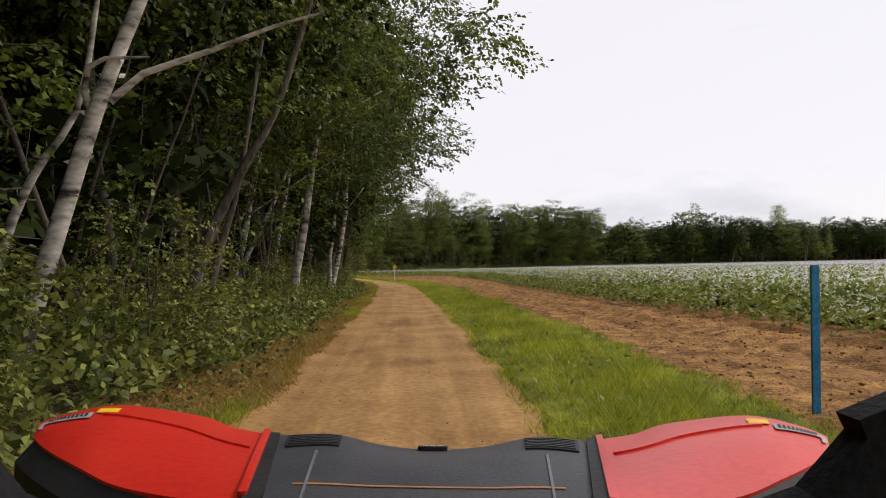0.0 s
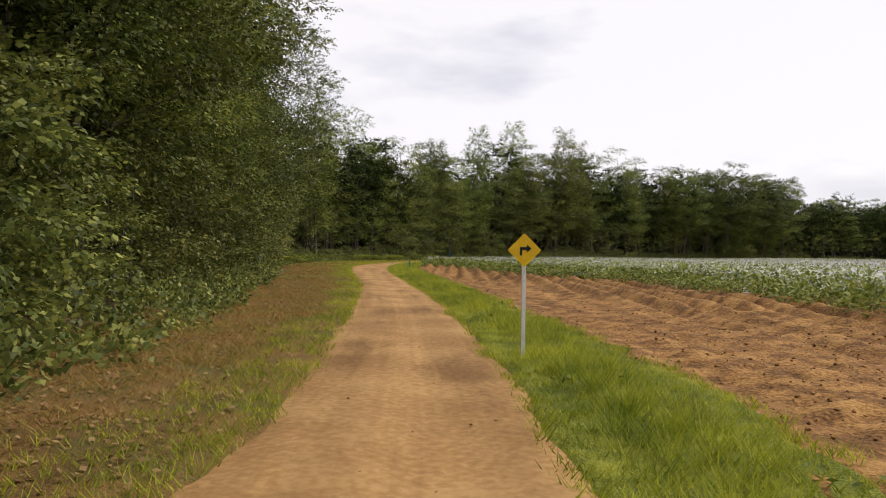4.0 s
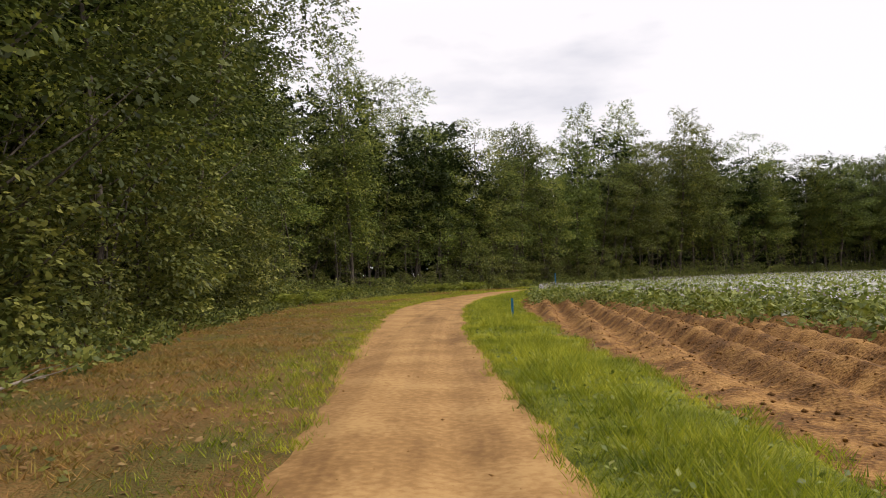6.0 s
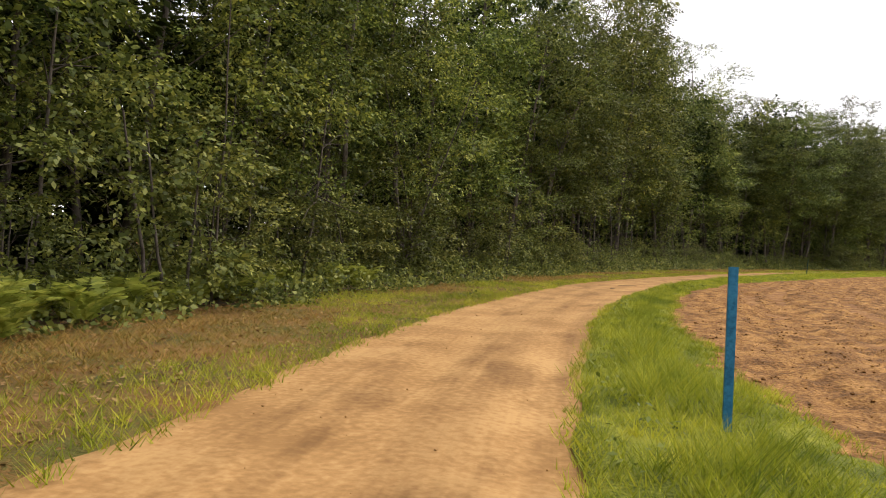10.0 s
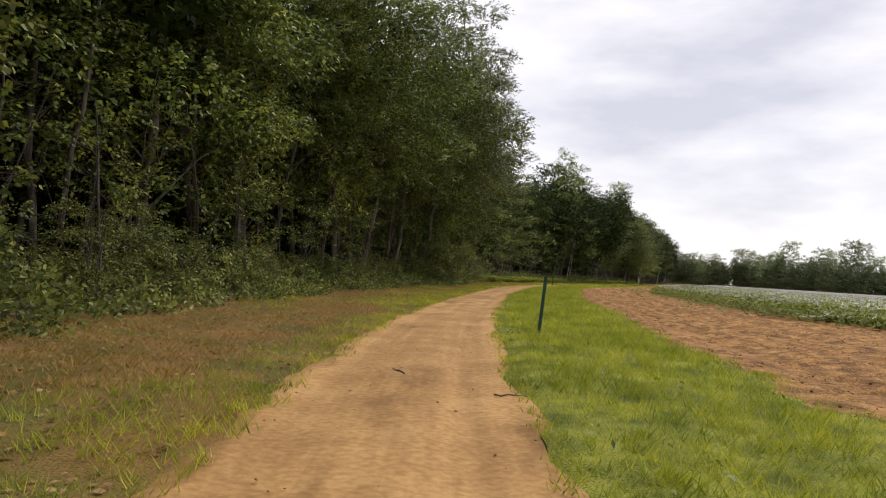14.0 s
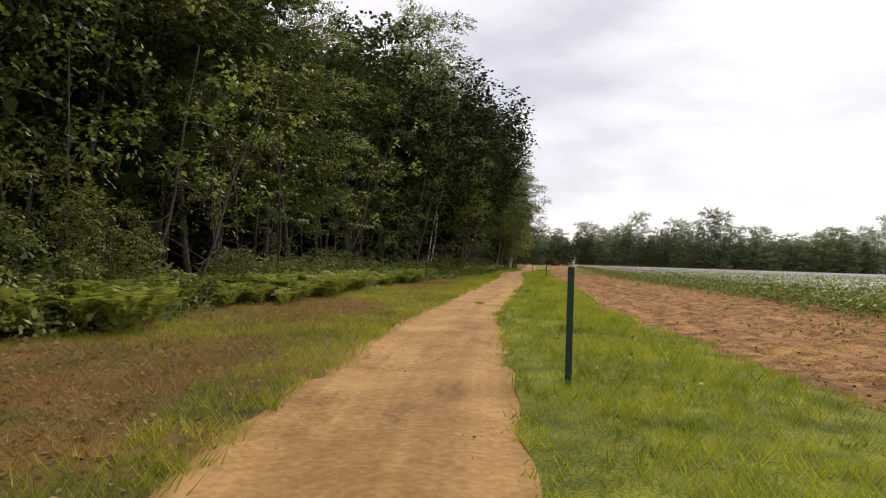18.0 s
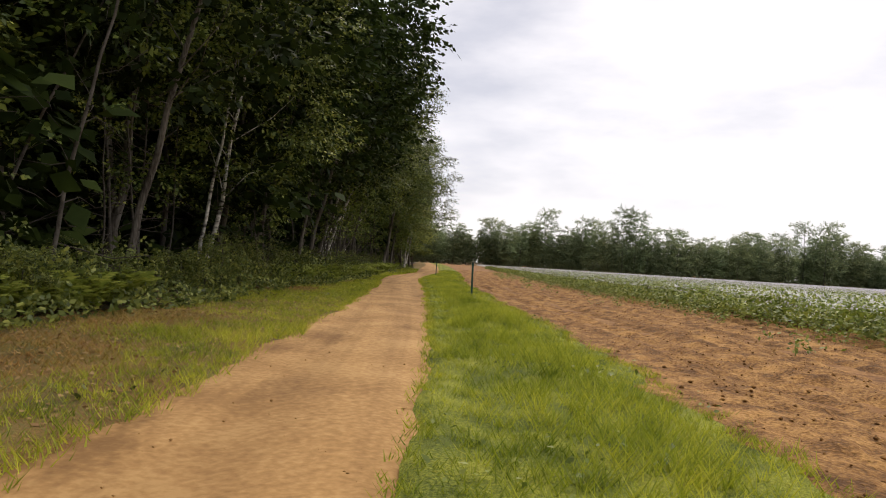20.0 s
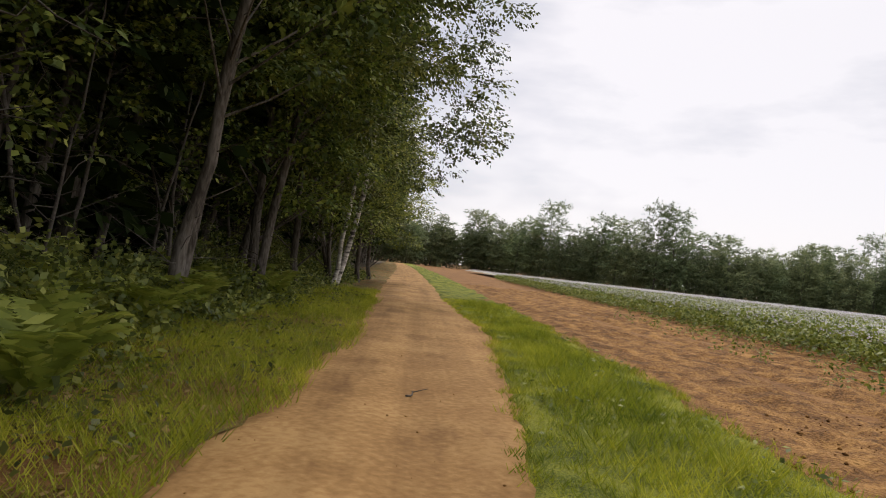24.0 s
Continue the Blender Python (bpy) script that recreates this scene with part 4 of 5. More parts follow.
tagged(new("potato_blooms", mesh_np("potato_blooms", bv, bf, [M_BLOOM])), "white and pale lilac potato blossoms", "flower", kind="stuff")

# ---- grass, weeds and litter ----


def along(n, lo, hi, u0=-0.4, u1=27.0, power=1.0):
    s = rng.uniform(arc(u0), arc(u1), n)
    u = knot(s)
    w = rng.uniform(0, 1, n) ** power
    d = lo(u) * (1 - w) + hi(u) * w
    return u, d, track(u, d)


def tufts(count, per, lo, hi, spread, **kw):
    """Blades gathered in tufts: knot numbers, offsets, plan points, and a random number shared by each tuft."""
    u, d, p = along(count, lo, hi, **kw)
    p = np.repeat(p, per, 0) + rng.normal(0, spread, (count * per, 2))
    return np.repeat(u, per), np.repeat(d, per), p, np.repeat(rng.uniform(0, 1, count), per)


u, d, p, one = tufts(92000, 7, lambda u: rr(u) - 0.14, lambda u: gr(u) + 0.2, 0.05)
mid = np.clip(np.minimum(d - ROAD_R(u), GRASS_R(u) - d) / 0.6, 0.3, 1)
lump = 0.55 + 0.35 * value_noise(p[:, 0] * 0.6, p[:, 1] * 0.6, 91) + 0.8 * np.maximum(0, value_noise(p[:, 0] * 1.9, p[:, 1] * 1.9, 92)) ** 1.5 + 0.3 * one
high = np.interp(u, [2, 4, 7, 10, 13, 14], [1.0, 0.9, 1.2, 1.1, 1.0, 0.85])
gv, gf = tri_blades(rng, np.column_stack([p, strip_z(p[:, 0], p[:, 1]) - 0.02]), 0.20 * high * mid * lump + 0.04, 0.006, 0.8)
tagged(new("roadside_grass", mesh_np("roadside_grass", gv, gf, [M_GRASS])), "bright green uncut grass beside the track", "grass", kind="stuff")
# broad-leaved weeds low in the grass strip
u, d, p = along(26000, lambda u: rr(u) + 0.05, lambda u: gr(u) + 0.1)
some = value_noise(p[:, 0] * 0.8, p[:, 1] * 0.8, 94) > 0.1
p = p[some]
lv, lf = leaves(rng, np.column_stack([p, strip_z(p[:, 0], p[:, 1]) + rng.uniform(0.02, 0.14, len(p))]), 0.07, 0.6, 1.0)
tagged(new("strip_weeds", mesh_np("strip_weeds", lv, lf, [M_CROP])), "low broad-leaved weeds in the grass strip", "weeds", kind="stuff")
u, d, p, one = tufts(110000, 6, lambda u: el(u) + 0.1, lambda u: rl(u) + 0.14, 0.05, power=0.9)
lump = 0.75 + 0.5 * value_noise(p[:, 0] * 0.5, p[:, 1] * 0.5, 93) + 0.3 * one
lush = np.interp(u, [2.4, 4, 8, 9, 12, 13.5, 15, 18, 20, 22, 23], [-0.75, -0.12, 0.0, 0.25, 0.25, 0.15, 0.12, 0.2, 0.4, 0.45, 0.5])
green = lush + 0.3 * (one - 0.5) + np.exp(-((d - ROAD_L(u)) / 0.9) ** 2) + 0.5 * value_noise(p[:, 0] * 0.35, p[:, 1] * 0.35, 97) > 0.35
vb = np.column_stack([p, verge_z(p[:, 0], p[:, 1]) - 0.015])
gv, gf = tri_blades(rng, vb[green], ((0.09 + 0.10 * np.clip(lush, 0, 1)) * lump + 0.025)[green], 0.0055, 0.8)
tagged(new("verge_grass", mesh_np("verge_grass", gv, gf, [M_GRASS])), "short green grass on the verge", "grass", kind="stuff")
gv, gf = tri_blades(rng, vb[~green], (0.08 * lump + 0.025)[~green], 0.0075, 1.2)
tagged(new("dry_verge_grass", mesh_np("dry_verge_grass", gv, gf, [M_DRYGRASS])), "short dry brown-green mown grass on the verge", "grass", kind="stuff")
u, d, p = along(150000, lambda u: el(u) - 2.5, lambda u: rl(u) - 0.1, power=1.3)
lv, lf = leaves(rng, np.column_stack([p, verge_z(p[:, 0], p[:, 1]) + rng.uniform(0.01, 0.04, len(p))]), 0.07, 0.7, 3.0)
tagged(new("leaf_litter", mesh_np("leaf_litter", lv, lf, [M_LITTER])), "fallen brown leaves on verge and forest floor", "leaves", kind="stuff")
# creeping leafy weeds between wood and track
u, d, p = along(60000, lambda u: el(u) - 0.8, lambda u: rl(u) - 0.15, power=1.2)
some = value_noise(p[:, 0] * 0.45, p[:, 1] * 0.45, 95) + 0.4 * value_noise(p[:, 0] * 1.6, p[:, 1] * 1.6, 96) > np.interp(u, [2.5, 3.4, 21, 22.5], [-0.15, 0.9, 0.9, 0.1])
p = p[some]
lv, lf = leaves(rng, np.column_stack([p, verge_z(p[:, 0], p[:, 1]) + rng.uniform(0.02, 0.16, len(p))]), 0.085, 0.65, 0.9)
tagged(new("verge_weeds", mesh_np("verge_weeds", lv, lf, [M_BUSH])), "low creeping leafy weeds on the verge", "weeds", kind="stuff")
reach = table([(-5, 0.5), (2.5, 0.6), (3.6, 1.8), (6.5, 2.0), (8, 1.2), (11, 0.9), (13.5, 1.4), (16.5, 1.2), (18, 0.6), (21.5, 0.6), (22.5, 1.3), (46, 1.2)])
n = 44000
u, d, p = along(n, lambda u: el(u) - 2.4, lambda u: el(u) + reach(u), u1=29, power=0.8)
fall = np.clip((EDGE_L(u) + reach(u) - d) / (reach(u) + 0.6), 0.08, 1)
top = fall * (0.8 + 0.5 * value_noise(p[:, 0] * 0.5, p[:, 1] * 0.5, 99) + 0.3 * value_noise(p[:, 0] * 1.7, p[:, 1] * 1.7, 98))
at = np.column_stack([p, 0.05 + top * np.interp(u, [12.8, 13.4, 17.2, 17.8], [1.2, 1.75, 1.75, 1.2]) * rng.uniform(0, 1, n) ** 0.8])
lv, lf = sprigs(rng, at, rng.normal(0, 0.7, (n, 3)) + np.array([0, 0, 0.5]), np.array([0, 0, 0.9]) + rng.normal(0, 0.5, (n, 3)), 0.12, 5)
tagged(new("undergrowth", mesh_np("undergrowth", lv, lf, [M_BUSH])), "low leafy weeds at the foot of the wood", "weeds", kind="stuff")


def fern_form(seed):
    """A tuft of nine arching fronds, each with two rows of pinnae."""
    r = np.random.default_rng(seed)
    up = np.array([0, 0, 1.0])
    vs = []
    for k in range(9):
        a = k * 2 * np.pi / 9 + r.normal(0, 0.2)
        L, lift = r.uniform(0.65, 0.95), r.uniform(0.75, 1.05)
        rad, across = np.array([np.cos(a), np.sin(a), 0]), np.array([-np.sin(a), np.cos(a), 0])
        spine = lambda t: rad * (0.62 * L * t ** 1.3) + up * (L * lift * (1.55 * t - 0.85 * t * t))
        for t in np.linspace(0.16, 1.0, 13):
            tan = spine(t) - spine(t - 0.05)
            tan /= np.linalg.norm(tan)
            w = 0.20 * np.sin(np.pi * min(1.0, 0.12 + 0.88 * t)) ** 0.8 + 0.03
            for sg in (-1, 1):
                d = across * sg + tan * 0.45 - up * 0.15 + r.normal(0, 0.08, 3)
                b = tan * 0.030 + up * 0.008
                p = spine(t)
                vs += [p, p + d * w * 0.45 + b, p + d * w, p + d * w * 0.45 - b]
    return np.array(vs), np.arange(len(vs)).reshape(-1, 4)


ff = []
for u0, u1, cnt in ((8.6, 11.4, 280), (18.4, 21.2, 560), (22.0, 26.5, 300)):
    u, d, p = along(cnt, lambda u: el(u) - 2.8, lambda u: el(u) + 0.45 + 1.0 * value_noise(arc(u) * 0.4, arc(u) * 0, 44), u0, u1)
    ff.append(p)
p = np.vstack(ff)
strew("ferns", [fern_form(300 + k) for k in range(4)], np.column_stack([p, np.zeros(len(p))]), rng.uniform(0.7, 1.35, len(p)), M_FERN, "yellow-green ferns under the wood's edge", "fern")

# fallen branches and single weeds


def fallen_branch(u, d, turn, length, seed):
    r = np.random.default_rng(seed)
    x = np.linspace(0, length, 9)
    pts = np.column_stack([x, np.cumsum(r.normal(0, 0.05, 9)), 0.05 + 0.10 * np.abs(np.sin(x * 2.1))])
    root = new("fallen_branch")
    tagged(root, "pale dry fallen branch lying on the verge", "branch", "fallen branches on the verge")
    part("stem", mesh_np("stem", *tube(pts, np.linspace(0.028, 0.008, 9), 7), [M_DEADWOOD], smooth=True), root)
    for k in (3, 5, 6):
        e = pts[k] + np.array([r.uniform(0.2, 0.45), r.choice([-1, 1]) * r.uniform(0.2, 0.5), r.uniform(0.0, 0.25)])
        part("twig", mesh_np("twig", *tube(np.array([pts[k], (pts[k] + e) / 2 + r.normal(0, 0.03, 3), e]), np.array([0.012, 0.008, 0.004]), 6), [M_DEADWOOD], smooth=True), root)
    p = track(u, d)
    root.matrix_world = pose(p[0], p[1], 0.02, 0, 0, turn)


for u, d, turn, length, seed in ((16.78, -5.5, 40, 1.9, 1), (6.6, -5.9, 10, 1.3, 2), (6.72, -5.5, 120, 0.9, 3)):
    fallen_branch(u, d, turn, length, seed)


def weed_tuft(u, d, size, label, z):
    r = np.random.default_rng(int(u * 100))
    n = 130
    base = np.column_stack([r.normal(0, 0.11, (n, 2)), np.zeros(n)])
    ob = new("weed_tuft", mesh_np("weed_tuft", *tri_blades(r, base, 0.2, 0.012, 0.7), [M_GRASS]))
    tagged(ob, label, "weed", "single weeds on track and soil")
    p = track(u, d)
    ob.matrix_world = pose(p[0], p[1], z, 0, 0, r.uniform(0, 360)) @ Matrix.Scale(size, 4)


for u, d, size, label in ((19.42, -0.7, 0.6, "small green weed tuft growing in the middle of the track"), (2.7, 3.64, 1.2, "green weed clump at the edge of the worked soil"), (1.7, 3.45, 1.0, "green weed clump at the edge of the worked soil")):
    weed_tuft(u, d, size, label, 0.0)

# clods on the bare soil
u, d, p = along(32000, lambda u: gr(u) + 0.1, lambda u: np.minimum(CROP(u), gr(u) + 12.5), u1=25)
octa = np.array([(1, 0, 0), (0, 1, 0), (-1, 0, 0), (0, -1, 0), (0, 0, 0.7), (0, 0, -0.7)], float)
of = np.array([(0, 1, 4), (1, 2, 4), (2, 3, 4), (3, 0, 4), (1, 0, 5), (2, 1, 5), (3, 2, 5), (0, 3, 5)])
clods = [(octa * np.random.default_rng(k).uniform(0.6, 1.3, (6, 1)), of) for k in range(5)]
strew("soil_clods", clods, np.column_stack([p, headland(p[:, 0], p[:, 1], d, u) + 0.01]), 0.012 + 0.028 * rng.uniform(0, 1, len(p)) ** 3, M_WORKED, "brown clods on the worked soil", "soil")

# twigs and leaves lying on the track
def road_twig(x, y, turn, length, seed):
    r = np.random.default_rng(seed)
    t = np.linspace(0, length, 6)
    pts = np.column_stack([t, np.cumsum(r.normal(0, 0.02, 6)), 0.02 + 0.02 * r.uniform(0, 1, 6)])
    root = new("twig")
    tagged(root, "dark dry twig lying on the sandy track", "twig", "twigs on the track")
    part("stem", mesh_np("stem", *tube(pts, np.linspace(0.012, 0.004, 6), 6), [M_TWIG], smooth=True), root)
    e = pts[3] + np.array([0.10, 0.14 * r.choice([-1, 1]), 0.04])
    part("side_twig", mesh_np("side_twig", *tube(np.array([pts[3], (pts[3] + e) / 2, e]), np.array([0.007, 0.005, 0.003]), 5), [M_TWIG], smooth=True), root)
    root.matrix_world = pose(x, y, 0.0, 0, 0, turn)


for x, y, turn, length, seed in ((-53.6, 152.6, 60, 0.35, 1), (-53.3, 155.6, 20, 0.8, 2), (-42.8, 184.9, 100, 0.45, 3), (-42.3, 183.4, -20, 0.4, 4), (54.6, 302.6, 30, 0.3, 5), (-19.0, 227.6, 80, 0.35, 6)):
    road_twig(x, y, turn, length, seed)
u, d, p = along(5200, lambda u: rl(u), lambda u: rr(u))
strew("road_crumbs", clods, np.column_stack([p, np.full(len(p), 0.012)]), 0.005 + 0.016 * rng.uniform(0, 1, len(p)) ** 4, M_ROAD, "small sand crumbs and pebbles on the track", "pebbles")

# ---- posts and sign ----


def bar(points, name, mat, height):
    """An upright profile extruded from the ground."""
    bm = bmesh.new()
    lo = [bm.verts.new((x, y, -0.15)) for x, y in points]
    hi = [bm.verts.new((x, y, height)) for x, y in points]
    n = len(points)
    for k in range(n):
        bm.faces.new((lo[k], lo[(k + 1) % n], hi[(k + 1) % n], hi[k]))
    bm.faces.new(hi)
    bm.faces.new(lo[::-1])
    return bm_mesh(name, bm, mat)


CHANNEL = [(-0.036, -0.012), (-0.036, 0.016), (-0.030, 0.016), (-0.022, -0.006), (0.022, -0.006), (0.030, 0.016), (0.036, 0.016), (0.036, -0.012), (0.024, -0.013), (-0.024, -0.013)]


def marker_post(u, d, mat, label, lean=0.0, height=1.36):
    p = track(u, d)
    root = new("marker_post")
    tagged(root, label, "post", "marker posts along the track")
    part("post", bar(CHANNEL, "post", mat, height), root)
    h = np.degrees(np.arctan2(*(track(u + 0.01) - track(u))[::-1])) - 90
    root.matrix_world = pose(p[0], p[1], 0, 0, lean, h)
    return root


for u, d, lean in ((0.39, 3.6, 1.0), (7.74, 2.0, 0), (10.45, 1.58, 0)):
    marker_post(u, d, M_POST, "bright blue steel channel post in the grass", lean, height=0.66 if d == 2.0 else 1.36)
for u, d, lean in ((14.92, 1.75, 4.0), (18.5, 1.02, 0.0), (22.0, 2.4, -1.0), (24.1, 1.3, 2.0)):
    marker_post(u, d, M_POST_GREEN, "dark teal steel channel post in the grass", lean)

sign = new("trail_sign")
tagged(sign, "yellow diamond curve sign on a white post", "sign")
part("post", bar([(-0.025, -0.02), (0.025, -0.02), (0.025, 0.02), (-0.025, 0.02)], "post", M_WHITE, 1.62), sign, "white wooden post")


def plate(name, pts, y0, y1, mat):
    bm = bmesh.new()
    a = [bm.verts.new((x, y0, z)) for x, z in pts]
    b = [bm.verts.new((x, y1, z)) for x, z in pts]
    n = len(pts)
    bm.faces.new(a), bm.faces.new(b[::-1])
    for k in range(n):
        bm.faces.new((a[k], b[k], b[(k + 1) % n], a[(k + 1) % n]))
    return bm_mesh(name, bm, mat)


part("sign_plate", plate("sign_plate", [(0, 1.20), (0.22, 1.42), (0, 1.64), (-0.22, 1.42)], -0.026, -0.022, M_YELLOW), sign)
part("arrow", plate("arrow", [(-0.06, 1.35), (-0.03, 1.35), (-0.03, 1.42), (0.03, 1.42), (0.03, 1.385), (0.09, 1.44), (0.03, 1.495), (0.03, 1.46), (-0.06, 1.46)], -0.030, -0.027, M_BLACK), sign, "black curved arrow")
p = track(4.65, 1.5)
sign.matrix_world = pose(p[0], p[1], 0, 0, 0, np.degrees(np.arctan2(*(track(4.7) - track(4.65))[::-1])) - 90)

# ---- the red off-road vehicle, at its starting place ----
M_RED = surface("red_plastic", [(0.46, 0.014, 0.008), (0.54, 0.021, 0.011), (0.58, 0.032, 0.016)], 2.0, 0.36, 0.03, 60, 0.4)
M_GREY = surface("dark_grey_plastic", [(0.024, 0.025, 0.029), (0.035, 0.036, 0.041), (0.047, 0.048, 0.053)], 3.0, 0.55, 0.12, 120, 0.3)
M_RUBBER = surface("black_rubber", [(0.006, 0.006, 0.006), (0.013, 0.013, 0.013)], 4, 0.85, 0.3, 60, 0.1)
M_GREYPRINT = surface("grey_print", [(0.30, 0.30, 0.30), (0.38, 0.38, 0.38)], 5, 0.5, 0)
# paler grey than the hood, for the thin strip along its panel edge
M_RIDGE = surface("pale_grey_plastic", [(0.10, 0.105, 0.115), (0.14, 0.145, 0.155)], 5, 0.5, 0.05)
M_ORANGE = surface("orange_line", [(0.30, 0.13, 0.05), (0.36, 0.17, 0.07)], 5, 0.5, 0)
vehicle = new("off_road_vehicle")
tagged(vehicle, "red off-road vehicle with a dark grey hood on the track", "vehicle")


def patch(name, rear, front, mat, skirt, na=24, nb=12, bulge=0.0, parent=None, label="", a=(0, 1), w=(0, 1), lift=0.0):
    """A curved panel between a rear and a front polyline, with its edges turned down. a, w: the stretch of it along and across; lift: how far above it."""
    def curve(pts, n):
        pts = np.array(pts, float)
        t = np.linspace(a[0], a[1], n) * (len(pts) - 1)
        i = np.clip(t.astype(int), 0, len(pts) - 2)
        f = (t - i)[:, None]
        g = lambda j: pts[np.clip(j, 0, len(pts) - 1)]
        p, q, c, e = g(i - 1), g(i), g(i + 1), g(i + 2)
        return 0.5 * (2 * q + (c - p) * f + (2 * p - 5 * q + 4 * c - e) * f ** 2 + (3 * q - 3 * c + e - p) * f ** 3)
    r, q = curve(rear, na), curve(front, na)
    k = np.linspace(w[0], w[1], nb)[:, None, None]
    g = r[None] * (1 - k) + q[None] * k
    g[..., 2] += lift + bulge * np.sin(np.pi * k[..., 0]) * np.sin(np.pi * np.linspace(a[0], a[1], na))[None]
    rim = np.concatenate([g[0], g[1:, -1], g[-1, ::-1][1:], g[::-1, 0][1:-1]])
    low = rim.copy()
    low[:, 2] -= skirt
    v = np.vstack([g.reshape(-1, 3), rim, low])
    i, j = np.meshgrid(np.arange(nb - 1), np.arange(na - 1), indexing="ij")
    f = np.stack([i * na + j, i * na + j + 1, (i + 1) * na + j + 1, (i + 1) * na + j], -1).reshape(-1, 4)
    m, o = len(rim), na * nb
    k = np.arange(m)
    f = np.vstack([f, np.stack([o + k, o + m + k, o + m + (k + 1) % m, o + (k + 1) % m], -1)])
    return part(name, mesh_np(name, v, f, [mat], smooth=True), parent or vehicle, label)


HOOD_REAR = [(-0.255, 1.06, 1.046), (-0.13, 1.05, 1.048), (0, 1.05, 1.05), (0.13, 1.05, 1.048), (0.255, 1.06, 1.046)]
HOOD_FRONT = [(-0.375, 1.72, 0.992), (-0.25, 1.76, 0.988), (-0.13, 1.72, 0.974), (0, 1.70, 0.968), (0.13, 1.72, 0.974), (0.25, 1.76, 0.988), (0.375, 1.72, 0.992)]
hood = patch("hood", HOOD_REAR, HOOD_FRONT, M_GREY, 0.06, 40, 16, 0.010, label="dark grey plastic hood")
for sx in (-1, 1):
    e = lambda lo, hi: (0.5 + sx * lo, 0.5 + sx * hi)
    vent = patch("hood_vent", HOOD_REAR, HOOD_FRONT, M_BLACK, 0.003, 10, 6, 0.010, hood, "black vent grille", e(0.30, 0.46), (0.72, 0.95), 0.004)
    for q in range(6):
        patch("vent_slat", HOOD_REAR, HOOD_FRONT, M_GREY, 0.002, 8, 2, 0.010, vent, "", e(0.30, 0.45), (0.74 + 0.035 * q, 0.752 + 0.035 * q), 0.007)
    patch("hood_ridge", HOOD_REAR, HOOD_FRONT, M_RIDGE, 0.003, 3, 16, 0.010, hood, "pale edge of the hood panel", e(0.36, 0.368), (0.0, 0.62), 0.003)
    patch("hood_side_trim", [(sx * 0.252, 1.06, 1.056), (sx * 0.282, 1.06, 1.056)], [(sx * 0.372, 1.715, 1.000), (sx * 0.396, 1.71, 1.002)], M_BLACK, 0.05, 4, 10)
    rear = [(sx * 0.280, 1.08, 1.048), (sx * 0.375, 1.10, 1.040), (sx * 0.523, 1.18, 1.033), (sx * 0.639, 1.28, 1.033), (sx * 0.777, 1.42, 1.028), (sx * 0.855, 1.51, 1.028)]
    front = [(sx * 0.394, 1.71, 0.996), (sx * 0.499, 1.75, 1.003), (sx * 0.597, 1.80, 1.019), (sx * 0.798, 1.80, 1.043), (sx * 0.889, 1.70, 1.039), (sx * 0.902, 1.61, 1.036)]
    fender = patch("front_fender", rear, front, M_RED, 0.09, 36, 18, 0.022, label="glossy red plastic front fender")
    patch("fender_rib", rear, front, M_RED, 0.012, 4, 18, 0.022, fender, "raised red rib beside the hood", (0.0, 0.045), (0.0, 1.0), 0.012)
    patch("fender_crease", rear, front, M_RED, 0.006, 22, 4, 0.022, fender, "raised red crease", (0.08, 0.62), (0.62, 0.66), 0.005)
    band = patch("lettering", rear, front, M_GREYPRINT, 0.001, 12, 3, 0.022, fender, "grey printed band", (0.66, 0.93), (0.55, 0.68), 0.004)
    for q in range(11):
        patch("lettering", rear, front, M_BLACK, 0.0005, 2, 2, 0.022, band, "dark printed letter", (0.675 + 0.018 * q, 0.686 + 0.018 * q), (0.575, 0.655), 0.006)
    patch("lettering", rear, front, M_GREYPRINT, 0.001, 4, 4, 0.022, fender, "grey printed emblem", (0.90, 0.96), (0.36, 0.62), 0.004)
    patch("lettering", rear, front, M_YELLOW, 0.001, 4, 3, 0.022, fender, "yellow printed block", (0.58, 0.65), (0.66, 0.80), 0.004)
    lower = [(x + sx * 0.01, y - 0.05, z - 0.03) for x, y, z in rear[1:]]
    patch("fender_flare", lower, rear[1:], M_BLACK, 0.10, 20, 4, 0.0, label="black rubber fender edge", lift=-0.006)
    pod = [(0.80, 1.27), (0.70, 1.245), (0.605, 1.205), (0.617, 1.18), (0.575, 1.13), (0.545, 1.095), (0.44, 1.055), (0.44, 0.90), (0.80, 0.90)]
    part("door_front", plate("door_front", [(sx * x + (0.0 if sx > 0 else -0.05), z - (0.0 if sx > 0 else 0.03)) for x, z in pod], 0.98, 1.04, M_RUBBER), vehicle, "black door front beside the fender")
patch("hood_line", HOOD_REAR, HOOD_FRONT, M_ORANGE, 0.001, 16, 3, 0.010, hood, "thin orange moulded line", (0.10, 0.90), (0.185, 0.20), 0.002)
patch("badge", HOOD_REAR, HOOD_FRONT, M_BLACK, 0.012, 6, 5, 0.010, hood, "small dark badge", (0.455, 0.545), (0.94, 0.995), 0.010)
for q in (-1, 0, 1):
    patch("badge", HOOD_REAR, HOOD_FRONT, M_GREYPRINT, 0.001, 3, 3, 0.010, hood, "small silver badge mark", (0.492 + 0.022 * q, 0.508 + 0.022 * q), (0.955, 0.985), 0.012)


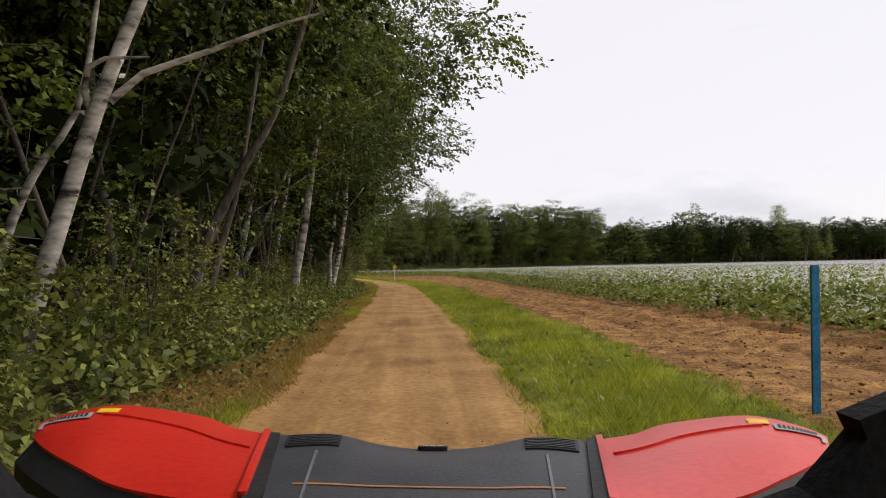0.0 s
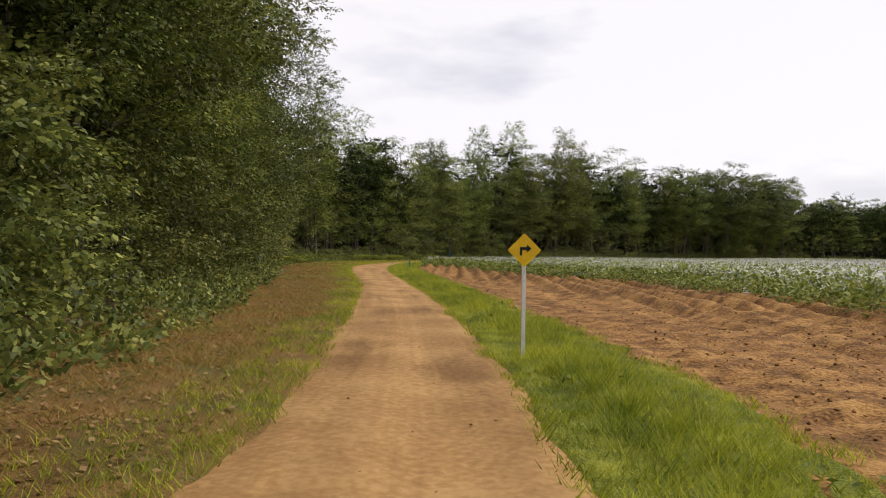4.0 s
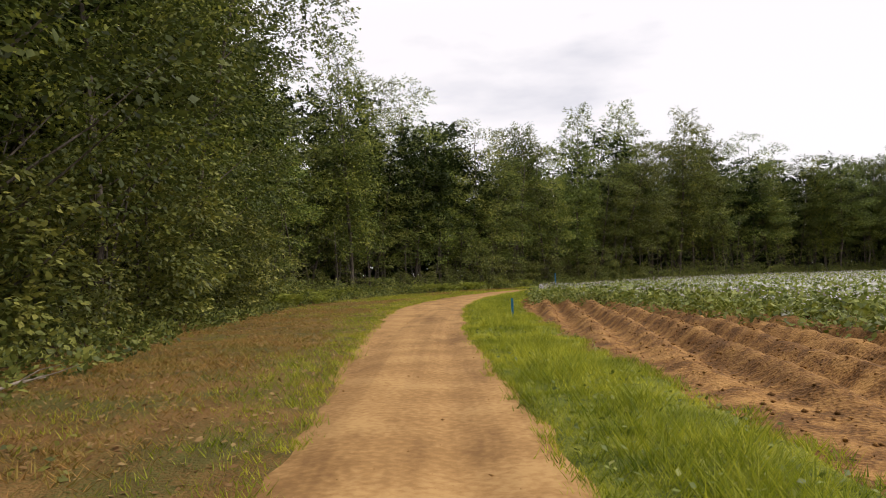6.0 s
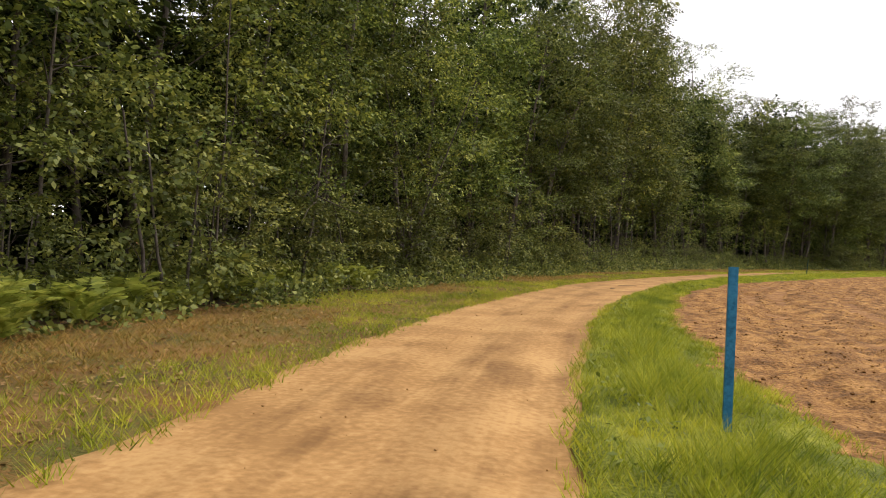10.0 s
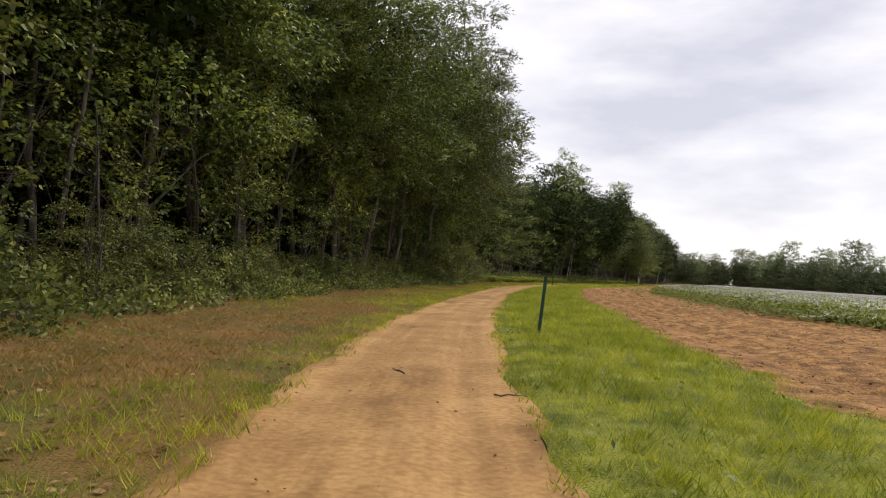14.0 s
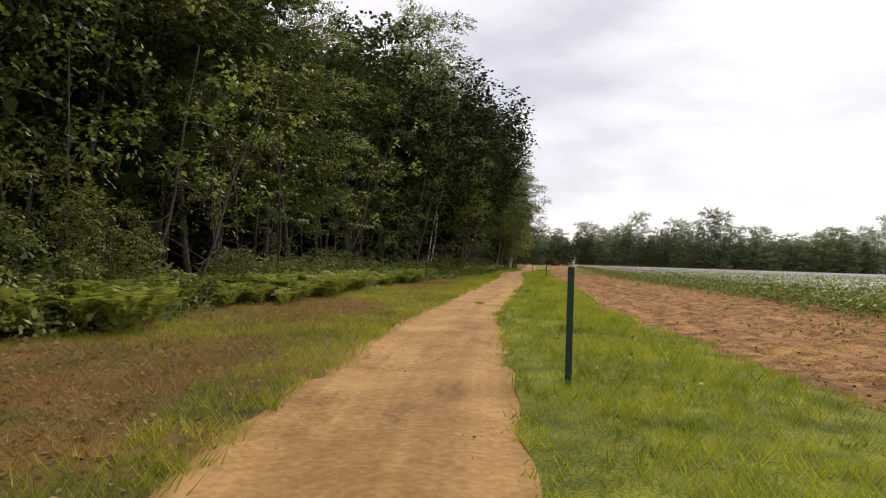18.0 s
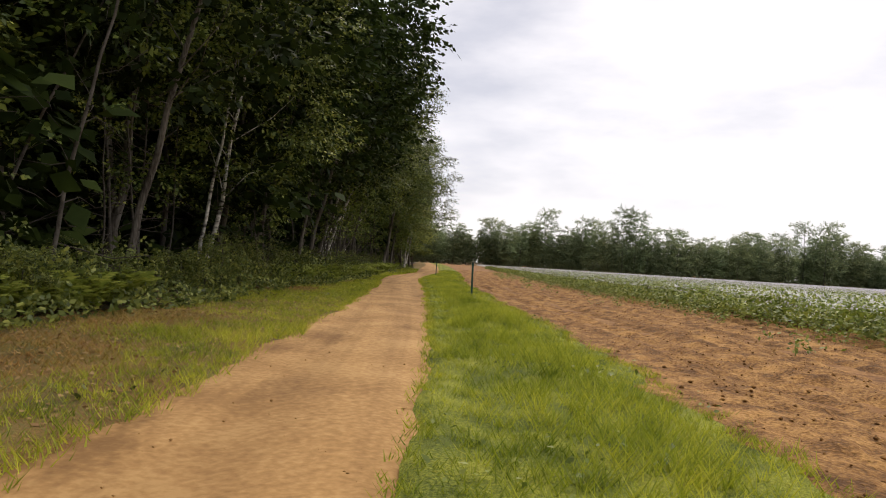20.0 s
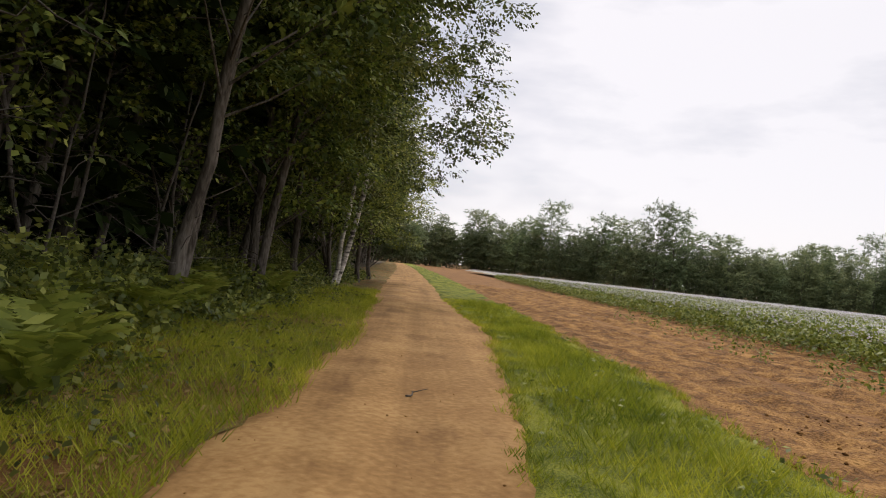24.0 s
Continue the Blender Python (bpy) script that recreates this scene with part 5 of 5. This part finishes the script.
def box(name, lo, hi, mat, bevel=0.03, label=""):
    bm = bmesh.new()
    bmesh.ops.create_cube(bm, size=1)
    for v in bm.verts:
        v.co = [lo[k] + (v.co[k] + 0.5) * (hi[k] - lo[k]) for k in range(3)]
    bmesh.ops.bevel(bm, geom=bm.edges[:], offset=bevel, segments=3, affect="EDGES")
    return part(name, bm_mesh(name, bm, mat, True), vehicle, label)


box("dashboard", (-0.62, 0.78, 0.86), (0.62, 1.06, 1.0), M_GREY, 0.05, "black moulded dashboard")
box("front_body", (-0.52, 1.0, 0.45), (0.52, 1.74, 0.90), M_RED, 0.08, "red front bodywork")
box("bumper", (-0.50, 1.74, 0.48), (0.50, 1.86, 0.66), M_BLACK, 0.04, "black front bumper")
box("floor_pan", (-0.62, -1.1, 0.34), (0.62, 1.05, 0.48), M_BLACK, 0.04, "black floor pan")
for sx in (-1, 1):
    box("headlight", (sx * 0.36 - 0.12, 1.70, 0.76), (sx * 0.36 + 0.12, 1.79, 0.86), M_WHITE, 0.02, "clear headlight")
    for yw in (1.35, -0.75):
        bm = bmesh.new()
        a = np.linspace(0, 2 * np.pi, 33)[:-1]
        prof = [(0.17, -0.11), (0.30, -0.13), (0.345, -0.10), (0.36, 0.0), (0.345, 0.10), (0.30, 0.13), (0.17, 0.11)]
        ring = [[bm.verts.new((sx * 0.72 + w, yw + r * np.cos(t), 0.36 + r * np.sin(t))) for r, w in prof] for t in a]
        for k in range(32):
            for q in range(len(prof) - 1):
                bm.faces.new((ring[k][q], ring[k][q + 1], ring[(k + 1) % 32][q + 1], ring[(k + 1) % 32][q]))
        wheel = part("wheel", bm_mesh("wheel", bm, M_RUBBER, True), vehicle, "black knobbly off-road tyre")
        bm = bmesh.new()
        bmesh.ops.create_cone(bm, cap_ends=True, segments=24, radius1=0.18, radius2=0.15, depth=0.2, matrix=Matrix.Translation((sx * 0.72, yw, 0.36)) @ Matrix.Rotation(radians(90), 4, "Y"))
        part("rim", bm_mesh("rim", bm, M_STEEL), wheel, "grey metal rim")
vehicle.matrix_world = pose(-0.07, 0.0, 0.0, 0, 2.0, facing(0.0) - 2.4)
